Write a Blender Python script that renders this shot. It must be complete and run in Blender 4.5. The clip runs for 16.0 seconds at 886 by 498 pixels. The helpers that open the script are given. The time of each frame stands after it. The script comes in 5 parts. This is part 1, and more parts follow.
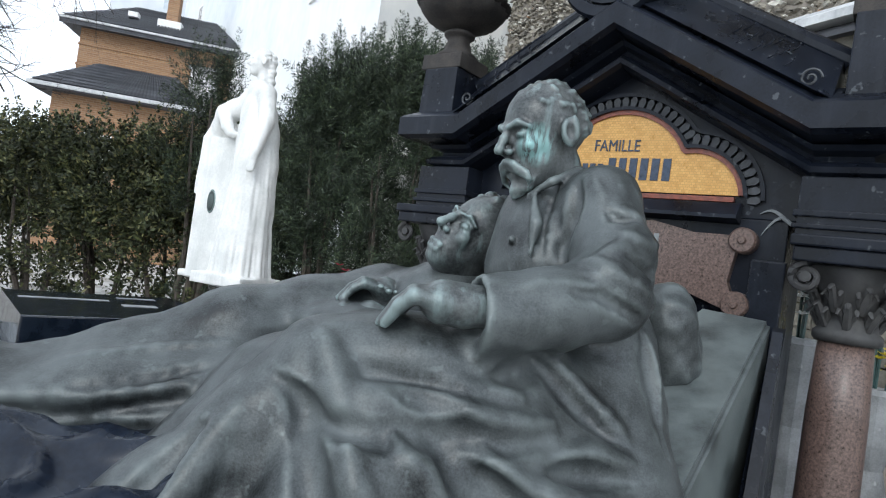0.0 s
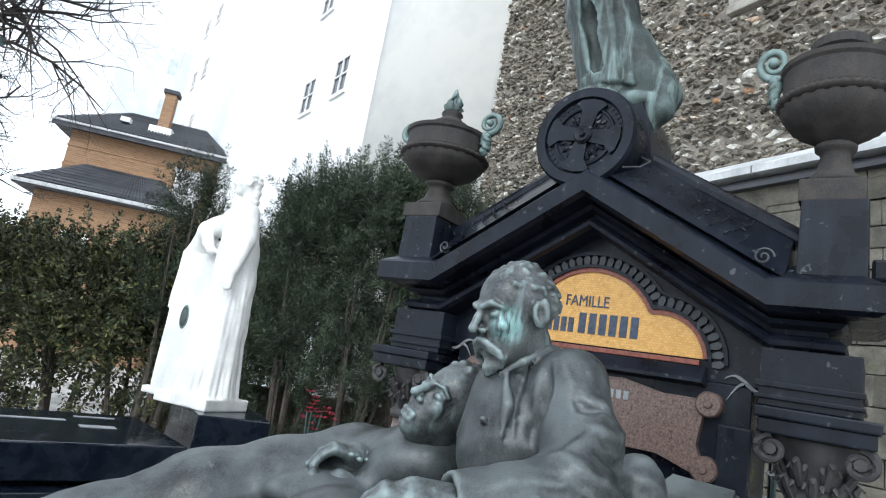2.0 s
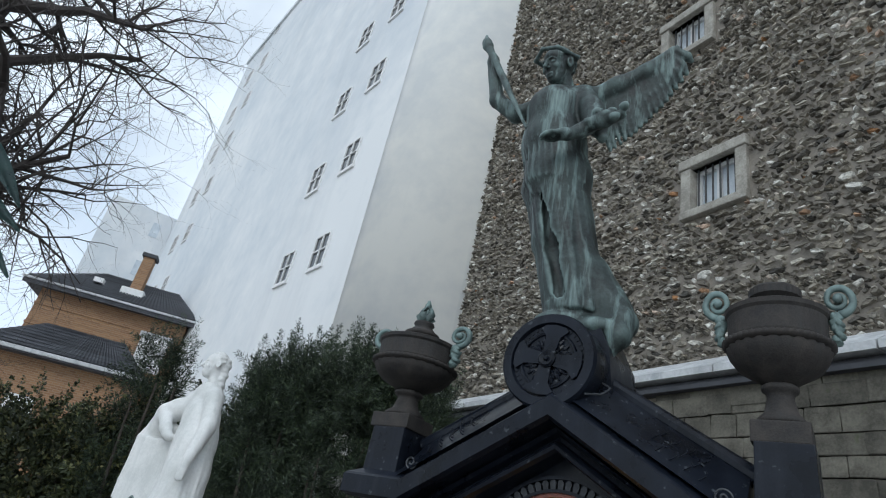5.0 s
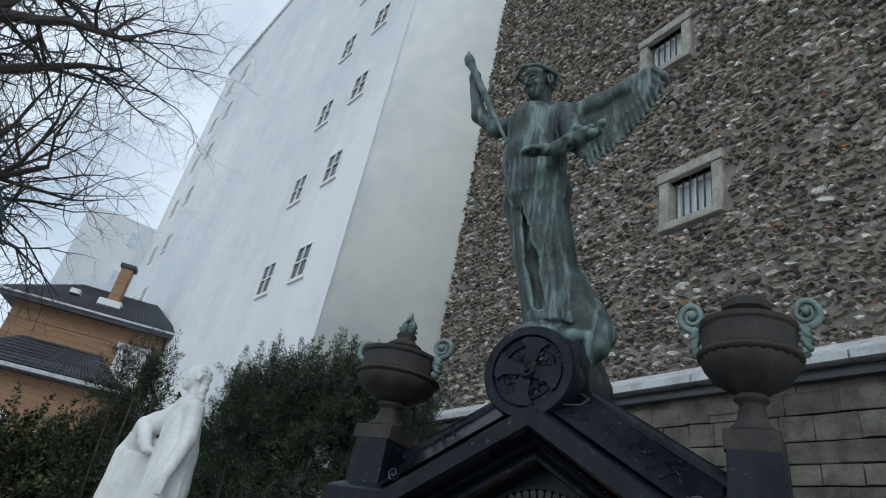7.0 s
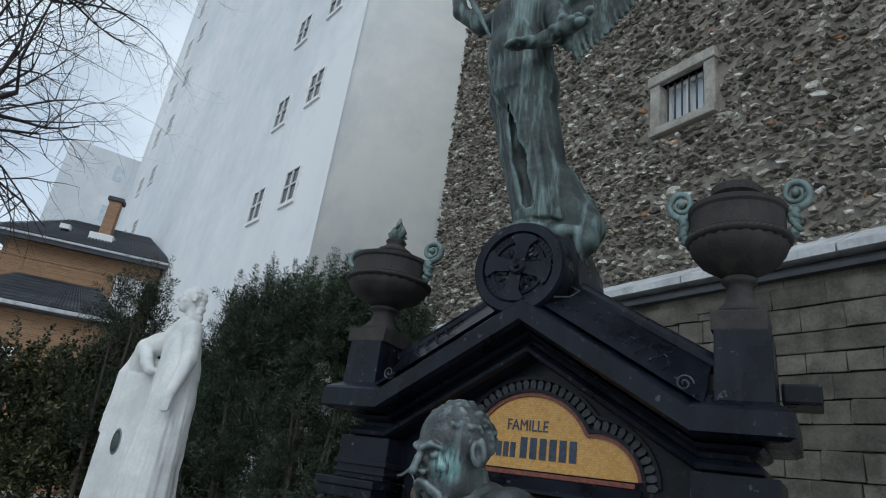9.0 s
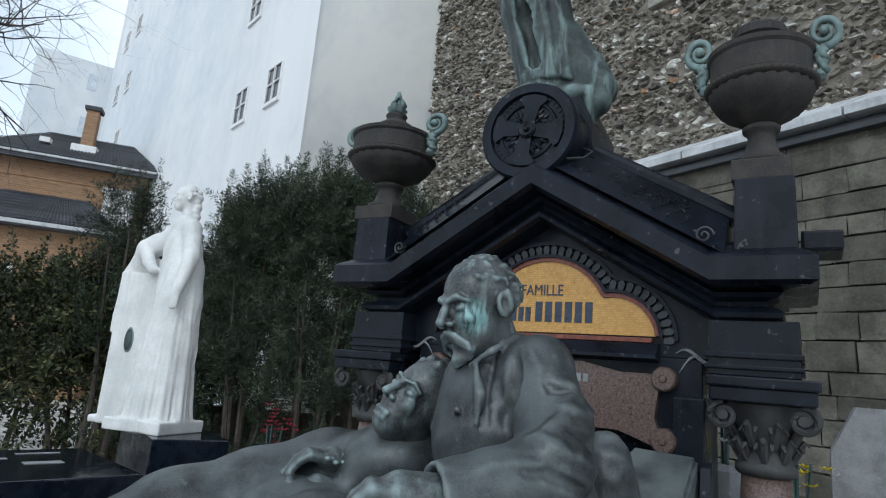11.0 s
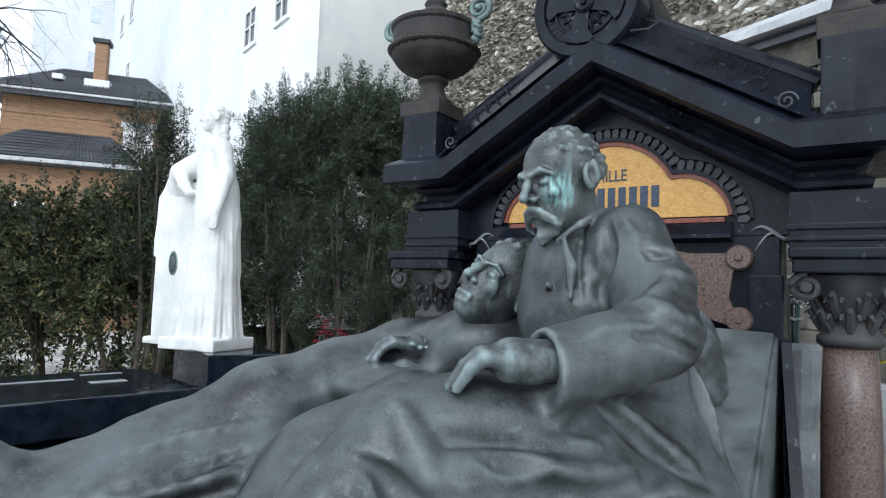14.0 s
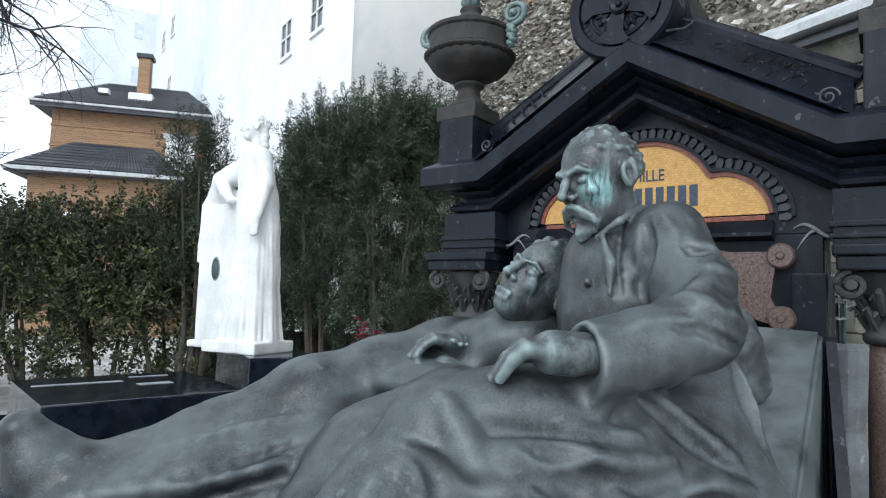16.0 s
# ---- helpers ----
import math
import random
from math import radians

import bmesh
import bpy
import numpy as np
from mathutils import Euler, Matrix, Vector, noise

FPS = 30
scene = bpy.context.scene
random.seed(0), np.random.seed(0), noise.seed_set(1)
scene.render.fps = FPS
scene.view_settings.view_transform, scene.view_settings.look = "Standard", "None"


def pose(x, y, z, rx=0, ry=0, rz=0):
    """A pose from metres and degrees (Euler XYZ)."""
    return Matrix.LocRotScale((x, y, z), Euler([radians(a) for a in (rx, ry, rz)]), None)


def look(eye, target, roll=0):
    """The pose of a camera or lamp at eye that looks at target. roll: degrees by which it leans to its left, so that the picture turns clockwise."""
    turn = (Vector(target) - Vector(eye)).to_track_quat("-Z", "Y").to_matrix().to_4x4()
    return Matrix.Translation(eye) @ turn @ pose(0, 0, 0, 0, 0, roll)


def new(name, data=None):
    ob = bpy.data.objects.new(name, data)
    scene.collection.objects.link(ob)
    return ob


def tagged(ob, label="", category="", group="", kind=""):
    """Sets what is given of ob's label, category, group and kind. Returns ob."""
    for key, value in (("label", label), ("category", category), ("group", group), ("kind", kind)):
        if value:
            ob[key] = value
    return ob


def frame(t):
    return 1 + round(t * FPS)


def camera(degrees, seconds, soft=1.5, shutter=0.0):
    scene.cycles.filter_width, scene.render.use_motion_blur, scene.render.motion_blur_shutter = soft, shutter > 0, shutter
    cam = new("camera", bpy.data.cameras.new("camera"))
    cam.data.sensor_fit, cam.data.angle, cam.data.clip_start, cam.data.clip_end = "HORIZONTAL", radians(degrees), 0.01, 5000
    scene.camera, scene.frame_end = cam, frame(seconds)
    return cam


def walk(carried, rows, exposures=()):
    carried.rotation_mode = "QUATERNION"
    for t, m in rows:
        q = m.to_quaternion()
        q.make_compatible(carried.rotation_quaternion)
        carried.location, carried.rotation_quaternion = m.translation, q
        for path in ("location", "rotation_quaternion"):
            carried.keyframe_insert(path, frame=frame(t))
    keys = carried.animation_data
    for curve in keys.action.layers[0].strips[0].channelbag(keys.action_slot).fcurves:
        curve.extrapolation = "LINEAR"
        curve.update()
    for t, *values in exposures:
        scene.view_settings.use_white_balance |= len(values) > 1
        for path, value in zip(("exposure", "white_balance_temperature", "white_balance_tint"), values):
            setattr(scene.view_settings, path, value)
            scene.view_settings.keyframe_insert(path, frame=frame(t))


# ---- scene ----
cam = camera(72.0, 16.0, soft=1.1)
PATH = [
    (0.0, 0.0, 0.0, 1.6, 90.77, -8.05, -0.81),
    (0.5, -0.007, -0.0011, 1.6039, 91.74, -8.13, -1.24),
    (1.0, -0.0153, -0.014, 1.627, 93.89, -8.57, -1.85),
    (1.5, -0.0182, -0.0354, 1.6828, 97.05, -9.26, -2.51),
    (2.0, -0.0268, -0.0675, 1.755, 101.02, -9.75, -3.3),
    (2.5, -0.0455, -0.1106, 1.8065, 105.17, -10.6, -4.28),
    (3.0, -0.0507, -0.1477, 1.8388, 108.85, -11.55, -4.92),
    (3.5, -0.0514, -0.1726, 1.8644, 111.96, -11.77, -5.49),
    (4.0, -0.0566, -0.1953, 1.8816, 114.45, -11.59, -5.85),
    (4.5, -0.0629, -0.2103, 1.9005, 116.23, -11.25, -6.24),
    (7.0, -0.0699, -0.2703, 1.889, 118.69, -10.33, -8.21),
    (7.5, -0.061, -0.2612, 1.8833, 117.6, -9.83, -8.25),
    (8.0, -0.0504, -0.2469, 1.8737, 116.0, -9.21, -8.19),
    (8.5, -0.0371, -0.2296, 1.8527, 113.84, -8.49, -8.01),
    (9.0, -0.0275, -0.2031, 1.8297, 111.24, -7.77, -7.78),
    (9.5, -0.0265, -0.1773, 1.8053, 108.78, -7.06, -7.59),
    (10.0, -0.0306, -0.1517, 1.7841, 106.38, -6.41, -7.47),
    (12.5, -0.1517, -0.0178, 1.6634, 96.35, -2.89, -7.62),
    (13.0, -0.1724, -0.007, 1.6501, 95.31, -2.56, -7.21),
    (13.5, -0.1856, -0.0008, 1.6415, 94.54, -2.3, -6.43),
    (14.0, -0.193, 0.0054, 1.6361, 94.07, -2.03, -5.26),
    (14.5, -0.2014, 0.0101, 1.6296, 93.94, -1.98, -4.22),
    (15.0, -0.2071, 0.0111, 1.6242, 94.13, -1.98, -3.28),
    (15.5, -0.2041, -0.0046, 1.6188, 94.36, -1.89, -2.37),
    (16.0, -0.2111, -0.0287, 1.6137, 94.56, -1.84, -2.1),
]
EXPOSURES = [(0.0, 0.76, 6250, 7), (0.7, 0.8, 6250, 7), (1.5, 0.98, 6250, 7), (2.5, 0.92, 6200, 6), (3.0, 0.8, 6150, 6), (3.5, 0.55, 6100, 5), (4.5, 0.1, 6050, 5), (7.0, -0.3, 5950, 4), (9.0, -0.35, 5950, 4), (10.0, -0.2, 5950, 4), (12.5, 0.6, 6100, 6), (16.0, 0.8, 6100, 6)]
walk(cam, [(t, pose(x, y, z, rx, ry, rz)) for t, x, y, z, rx, ry, rz in PATH], EXPOSURES)


# ---- light: overcast winter sky, soft sun from the left ----
world = bpy.data.worlds.new("overcast_sky")
scene.world = world
world.use_nodes = True
wt = world.node_tree
wt.nodes.clear()
w_out = wt.nodes.new("ShaderNodeOutputWorld")
w_bg = wt.nodes.new("ShaderNodeBackground")
w_bg.inputs["Strength"].default_value = 0.13
sky = wt.nodes.new("ShaderNodeTexSky")
sky.sky_type = "NISHITA"
sky.sun_disc = False
sky.sun_elevation = radians(42)
sky.sun_rotation = radians(-162)
w_co = wt.nodes.new("ShaderNodeTexCoord")
w_noise = wt.nodes.new("ShaderNodeTexNoise")
w_noise.inputs["Scale"].default_value = 2.2
w_noise.inputs["Detail"].default_value = 5.0
w_ramp = wt.nodes.new("ShaderNodeMapRange")
w_ramp.inputs["From Min"].default_value = 0.36
w_ramp.inputs["From Max"].default_value = 0.60
w_ramp.inputs["To Min"].default_value = 0.45
w_ramp.inputs["To Max"].default_value = 0.95
w_mix = wt.nodes.new("ShaderNodeMix")
w_mix.data_type = "RGBA"
w_mix.inputs[7].default_value = (8.6, 9.0, 9.6, 1)
wt.links.new(w_co.outputs["Generated"], w_noise.inputs["Vector"])
wt.links.new(w_noise.outputs[0], w_ramp.inputs["Value"])
wt.links.new(w_ramp.outputs[0], w_mix.inputs[0])
wt.links.new(sky.outputs[0], w_mix.inputs[6])
wt.links.new(w_mix.outputs[2], w_bg.inputs["Color"])
wt.links.new(w_bg.outputs[0], w_out.inputs["Surface"])

sun_data = bpy.data.lights.new("sun", "SUN")
sun_data.energy, sun_data.angle, sun_data.color = 0.7, radians(25), (1.0, 0.97, 0.92)
sun = new("sun", sun_data)
sun.matrix_world = look((-3, -7, 8), (0, 2, 1))


# ---- small helpers ----
def part(name, bm, material, parent=None, label="", smooth=False):
    me = bpy.data.meshes.new(name)
    if isinstance(bm, tuple):
        me.from_pydata(*bm)
    else:
        bmesh.ops.recalc_face_normals(bm, faces=bm.faces)
        bm.to_mesh(me)
        bm.free()
    if smooth:
        me.shade_smooth()
    me.materials.append(material)
    ob = new(name, me)
    if parent is not None:
        ob.parent = parent
    if label:
        ob["label"] = label
    return ob


def thing(name, m, label, category, group="", kind=""):
    ob = new(name)
    ob.empty_display_size = 0.1
    ob.matrix_world = m
    return tagged(ob, label, category, group, kind)


def add_box(bm, x0, x1, y0, y1, z0, z1, bevel=0.0, taper=0.0, m=None):
    vs = []
    for z, k in ((z0, 0.0), (z1, taper)):
        for x, y in ((x0 + k, y0 + k), (x1 - k, y0 + k), (x1 - k, y1 - k), (x0 + k, y1 - k)):
            vs.append(bm.verts.new((x, y, z)))
    fs = [bm.faces.new([vs[i] for i in q]) for q in
          ((0, 3, 2, 1), (4, 5, 6, 7), (0, 1, 5, 4), (1, 2, 6, 5), (2, 3, 7, 6), (3, 0, 4, 7))]
    if bevel > 0:
        es = {e for f in fs for e in f.edges}
        r = bmesh.ops.bevel(bm, geom=list(es), offset=bevel, segments=2, affect="EDGES", profile=0.6)
        vs = list({v for f in r["faces"] for v in f.verts} | {v for v in vs if v.is_valid})
    if m is not None:
        bmesh.ops.transform(bm, matrix=m, verts=[v for v in vs if v.is_valid])
    return vs


def box(*a, **k):
    bm = bmesh.new()
    add_box(bm, *a, **k)
    return bm


def add_lathe(bm, profile, n=40, flute=0.0, flutes=0, m=None):
    """Turns (radius, height) pairs round z; the outline may be fluted."""
    rings = []
    for r, z in profile:
        ring = []
        for i in range(n):
            a = 2 * math.pi * i / n
            k = 1 + flute * math.cos(a * flutes)
            co = Vector((r * k * math.cos(a), r * k * math.sin(a), z))
            ring.append(bm.verts.new(m @ co if m else co))
        rings.append(ring)
    for a, b in zip(rings, rings[1:]):
        for i in range(n):
            bm.faces.new((a[i], a[(i + 1) % n], b[(i + 1) % n], b[i]))
    bm.faces.new(list(reversed(rings[0])))
    bm.faces.new(rings[-1])
    return bm


def lathe(profile, n=40, **k):
    return add_lathe(bmesh.new(), profile, n, **k)


def add_tube(bm, pts, radii, n=8):
    """A tube with a round section along a line of points."""
    pts = [Vector(p) for p in pts]
    up = Vector((0.13, 0.21, 0.97))
    rings = []
    for i, p in enumerate(pts):
        d = (pts[min(i + 1, len(pts) - 1)] - pts[max(i - 1, 0)]).normalized()
        s = d.cross(up)
        if s.length < 0.1:
            s = d.cross(Vector((1, 0, 0)))
        s.normalize()
        q = d.cross(s)
        r = radii[i] if isinstance(radii, (list, tuple)) else radii
        rings.append([bm.verts.new(p + s * r * math.cos(2 * math.pi * k / n) + q * r * math.sin(2 * math.pi * k / n)) for k in range(n)])
    for a, b in zip(rings, rings[1:]):
        for k in range(n):
            bm.faces.new((a[k], a[(k + 1) % n], b[(k + 1) % n], b[k]))
    bm.faces.new(rings[0])
    bm.faces.new(list(reversed(rings[-1])))


def add_prism(bm, outline, y0, y1):
    """Extrudes an (x, z) outline between two depths y."""
    a = [bm.verts.new((x, y0, z)) for x, z in outline]
    b = [bm.verts.new((x, y1, z)) for x, z in outline]
    n = len(a)
    for i in range(n):
        bm.faces.new((a[i], a[(i + 1) % n], b[(i + 1) % n], b[i]))
    bm.faces.new(a)
    bm.faces.new(list(reversed(b)))


def spiral(cx, cz, r0, turns, y, start=0.0, way=1, n=40):
    out = []
    for i in range(n + 1):
        k = i / n
        a = start + way * k * turns * 2 * math.pi
        r = r0 * (1 - 0.88 * k)
        out.append((cx + r * math.cos(a), y, cz + r * math.sin(a)))
    return out


# ---- materials ----
def mat(name, base, other, rough=0.6, metal=0.0, scale=8.0, fine=60.0, bump=0.15, spread=(0.35, 0.65), streak=0.0, streak_col=None,
        rnd=0.0, spots=0.0, spot_col=(0.6, 0.6, 0.6), spot_scale=40.0, extra=None, depth=0.01, spec=0.5, crest_mix=0.0):
    """Two colours mixed by broad and fine noise, with optional vertical streaks, spots and bump."""
    m = bpy.data.materials.new(name)
    m.use_nodes = True
    t = m.node_tree
    b = t.nodes["Principled BSDF"]
    co = t.nodes.new("ShaderNodeTexCoord").outputs["Object"]
    geo = t.nodes.new("ShaderNodeNewGeometry").outputs["Position"]

    def noise_of(vec, sc, detail=6.0, rough_=0.6):
        n = t.nodes.new("ShaderNodeTexNoise")
        n.inputs["Scale"].default_value = sc
        n.inputs["Detail"].default_value = detail
        n.inputs["Roughness"].default_value = rough_
        t.links.new(vec, n.inputs["Vector"])
        return n.outputs[0]

    def remap(val, a, c, lo=0.0, hi=1.0):
        n = t.nodes.new("ShaderNodeMapRange")
        for k, v in (("From Min", a), ("From Max", c), ("To Min", lo), ("To Max", hi)):
            n.inputs[k].default_value = v
        t.links.new(val, n.inputs["Value"])
        return n.outputs[0]

    def blend(f, a, c):
        n = t.nodes.new("ShaderNodeMix")
        n.data_type = "RGBA"
        for sock, v in ((0, f), (6, a), (7, c)):
            if isinstance(v, (tuple, list)):
                n.inputs[sock].default_value = (*v, 1)
            elif isinstance(v, float):
                n.inputs[sock].default_value = v
            else:
                t.links.new(v, n.inputs[sock])
        return n.outputs[2]

    broad = noise_of(geo, scale)
    tiny = noise_of(geo, fine, 3.0)
    add = t.nodes.new("ShaderNodeMath")
    add.operation = "MULTIPLY_ADD"
    add.inputs[1].default_value = 0.35
    t.links.new(tiny, add.inputs[0])
    t.links.new(broad, add.inputs[2])
    f = remap(add.outputs[0], spread[0] + 0.175, spread[1] + 0.175)
    col = blend(f, base, other)
    if streak:
        mp = t.nodes.new("ShaderNodeMapping")
        mp.inputs["Scale"].default_value = (1, 1, 0.07)
        t.links.new(geo, mp.inputs["Vector"])
        s = remap(noise_of(mp.outputs[0], scale * 3.2, 5.0), 0.52, 0.72, 0.0, streak)
        col = blend(s, col, streak_col or other)
    if spots:
        s = remap(noise_of(geo, spot_scale, 2.0), 0.66, 0.72, 0.0, spots)
        col = blend(s, col, spot_col)
    if rnd:
        info = t.nodes.new("ShaderNodeObjectInfo").outputs["Random"]
        hsv = t.nodes.new("ShaderNodeHueSaturation")
        t.links.new(col, hsv.inputs["Color"])
        t.links.new(remap(info, 0, 1, 1 - rnd, 1 + rnd), hsv.inputs["Value"])
        col = hsv.outputs[0]
    # convex edges blend towards the streak colour, broken up by broad noise
    if crest_mix:
        pt = t.nodes.new("ShaderNodeNewGeometry").outputs["Pointiness"]
        wm = t.nodes.new("ShaderNodeMath")
        wm.operation = "MULTIPLY"
        t.links.new(remap(pt, 0.505, 0.56, 0.0, crest_mix), wm.inputs[0])
        t.links.new(remap(broad, 0.35, 0.6, 0.3, 1.0), wm.inputs[1])
        col = blend(wm.outputs[0], col, streak_col or other)
    if extra:
        col = extra(t, co, geo, col, blend, remap, noise_of)
    t.links.new(col, b.inputs["Base Color"])
    b.inputs["Metallic"].default_value = metal
    b.inputs["Specular IOR Level"].default_value = spec
    t.links.new(remap(broad, 0.3, 0.7, max(rough - 0.1, 0.03), min(rough + 0.12, 1)), b.inputs["Roughness"])
    if bump:
        bp = t.nodes.new("ShaderNodeBump")
        bp.inputs["Strength"].default_value = bump
        bp.inputs["Distance"].default_value = depth
        t.links.new(add.outputs[0], bp.inputs["Height"])
        t.links.new(bp.outputs[0], b.inputs["Normal"])
    return m


def cheek_stain(t, co, geo, col, blend, remap, noise_of):
    """Turquoise run-off down the side of his face, and green on the hair."""
    mp = t.nodes.new("ShaderNodeMapping")
    mp.inputs["Scale"].default_value = (1, 1, 0.12)
    t.links.new(geo, mp.inputs["Vector"])
    runs = noise_of(mp.outputs[0], 70, 3.0)
    ds = t.nodes.new("ShaderNodeVectorMath")
    ds.operation = "DISTANCE"
    ds.inputs[1].default_value = (0.19, 1.335, 1.875)
    t.links.new(geo, ds.inputs[0])
    near = remap(ds.outputs["Value"], 0.028, 0.055, 1.0, 0.0)
    m = t.nodes.new("ShaderNodeMath")
    m.operation = "MULTIPLY"
    t.links.new(near, m.inputs[0])
    t.links.new(remap(runs, 0.42, 0.55), m.inputs[1])
    return blend(m.outputs[0], col, (0.22, 0.38, 0.375))


BRONZE = mat("weathered_bronze", (0.014, 0.0165, 0.018), (0.088, 0.1, 0.104), rough=0.42, metal=0.25, scale=7, fine=230, bump=0.22, crest_mix=1.0, spread=(0.3, 0.62),
             streak=0.25, streak_col=(0.15, 0.175, 0.175), spots=0.2, spot_col=(0.22, 0.26, 0.26), spot_scale=30)
VERDIGRIS = mat("green_bronze", (0.012, 0.016, 0.016), (0.05, 0.068, 0.066), rough=0.6, metal=0.15, scale=6, fine=60, bump=0.3, crest_mix=0.9,
                streak=1.0, streak_col=(0.21, 0.29, 0.28))
HEADS = mat("bronze_heads", (0.02, 0.023, 0.025), (0.12, 0.132, 0.134), rough=0.38, metal=0.25, scale=9, fine=140, bump=0.2, crest_mix=1.0,
            streak=0.7, streak_col=(0.24, 0.31, 0.31), extra=cheek_stain)
BLACK_STONE = mat("black_labrador_stone", (0.0035, 0.0048, 0.0085), (0.0105, 0.0138, 0.0225), rough=0.3, spec=0.2, scale=6, fine=140, bump=0.03,
                  streak=0.22, streak_col=(0.04, 0.046, 0.056), spots=0.4, spot_col=(0.14, 0.155, 0.17), spot_scale=34)
BLACK_GLOSS = mat("polished_black_granite", (0.004, 0.007, 0.013), (0.01, 0.015, 0.025), rough=0.12, spec=0.45, scale=9, fine=200, bump=0.01)
URN_STONE = mat("granite_urn", (0.012, 0.011, 0.011), (0.05, 0.043, 0.039), rough=0.75, scale=12, fine=160, bump=0.3, streak=0.7,
                streak_col=(0.03, 0.03, 0.03))
PINK = mat("pink_granite", (0.055, 0.038, 0.033), (0.165, 0.112, 0.096), rough=0.35, scale=130, fine=320, bump=0.05, spots=0.6,
           spot_col=(0.06, 0.05, 0.05), spot_scale=120)
CARVED = mat("worn_carving", (0.02, 0.023, 0.028), (0.06, 0.066, 0.075), rough=0.6, scale=20)
SILVER = mat("worn_engraving", (0.14, 0.155, 0.165), (0.26, 0.28, 0.29), rough=0.7, scale=20)
MARBLE = mat("white_marble", (0.62, 0.63, 0.62), (0.8, 0.8, 0.79), rough=0.5, scale=4, fine=50, bump=0.08, streak=0.35,
             streak_col=(0.45, 0.48, 0.47))
GREYSTONE = mat("grey_granite", (0.16, 0.165, 0.17), (0.29, 0.3, 0.31), rough=0.6, scale=9, fine=150, bump=0.08, spots=0.5,
                spot_col=(0.6, 0.6, 0.6), spot_scale=14)
PHI = 38.0
MON = pose(0.6306, 2.2308, 0.0, 0, 0, -PHI)   # tomb front: x along it, y into it, z up
RUB = pose(1.04, 11.07, 0.0, 0, 0, -62.7)     # big wall: x along it, y into it


def ground_patches(t, co, geo, col, blend, remap, noise_of):
    f = remap(noise_of(geo, 1.3, 4.0), 0.45, 0.6)
    return blend(f, col, (0.45, 0.44, 0.42))


GROUND = mat("gravel_earth", (0.2, 0.185, 0.165), (0.33, 0.31, 0.285), rough=0.95, scale=3, fine=60, bump=0.5, depth=0.02, extra=ground_patches)
PLASTER = mat("white_render_wall", (0.62, 0.66, 0.7), (0.8, 0.81, 0.82), rough=0.9, scale=0.12, fine=1.4, bump=0.1, streak=0.35, streak_col=(0.5, 0.52, 0.55), depth=0.03)
CREAM = mat("cream_render_wall", (0.66, 0.67, 0.67), (0.8, 0.79, 0.755), rough=0.9, scale=0.2, fine=1.6, bump=0.1, streak=0.9, streak_col=(0.46, 0.475, 0.5), depth=0.03)
WHITEP = mat("white_paint", (0.7, 0.7, 0.7), (0.8, 0.8, 0.8), rough=0.5)
SLATE = mat("dark_roof_tiles", (0.035, 0.037, 0.045), (0.075, 0.078, 0.09), rough=0.7, scale=2, fine=12, bump=0.3, rnd=0.3)
DARKGLASS = mat("dark_window_glass", (0.02, 0.025, 0.03), (0.05, 0.06, 0.07), rough=0.08, scale=1.5, bump=0)
# pale base colour paints the sky's reflection into the panes
SKYGLASS = mat("glass_painted_sky_reflection", (0.5, 0.56, 0.62), (0.68, 0.73, 0.78), rough=0.2, scale=2, bump=0)
IRON = mat("dark_iron", (0.02, 0.02, 0.022), (0.05, 0.05, 0.05), rough=0.6)
MORTAR = mat("rubble_mortar", (0.17, 0.152, 0.13), (0.28, 0.252, 0.215), rough=0.95, scale=3, fine=30, bump=0.6, depth=0.03)
FRAME_STONE = mat("stone_window_frame", (0.24, 0.225, 0.195), (0.42, 0.4, 0.355), rough=0.9, scale=5, fine=40, bump=0.3)
COPING = mat("limestone_coping", (0.4, 0.41, 0.42), (0.6, 0.61, 0.62), rough=0.8, scale=3, fine=25, bump=0.2, streak=0.4, streak_col=(0.2, 0.22, 0.26))
BLOCK = mat("old_wall_blocks", (0.06, 0.056, 0.045), (0.15, 0.14, 0.115), rough=0.95, scale=4, fine=40, bump=0.5, rnd=0.28, depth=0.02, spots=0.4, spot_col=(0.07, 0.09, 0.04), spot_scale=7)
BLUE = mat("blue_mosaic", (0.012, 0.024, 0.05), (0.03, 0.05, 0.09), rough=0.35, scale=60)
REDBAND = mat("red_brown_mosaic", (0.12, 0.03, 0.02), (0.22, 0.06, 0.035), rough=0.4, scale=60)
CLOTH = mat("black_bronze_cloth", (0.005, 0.008, 0.016), (0.014, 0.021, 0.036), rough=0.24, metal=0.0, spec=0.25, scale=8, fine=80, bump=0.1)
WOODBROWN = mat("bark", (0.05, 0.042, 0.035), (0.12, 0.1, 0.085), rough=0.95, scale=12, fine=70, bump=0.5, depth=0.01)
TWIGS = mat("bare_twigs", (0.035, 0.03, 0.03), (0.08, 0.07, 0.065), rough=0.9, scale=6)
FENCE = mat("old_brown_boards", (0.07, 0.055, 0.045), (0.14, 0.115, 0.09), rough=0.95, scale=4, fine=40, bump=0.4)


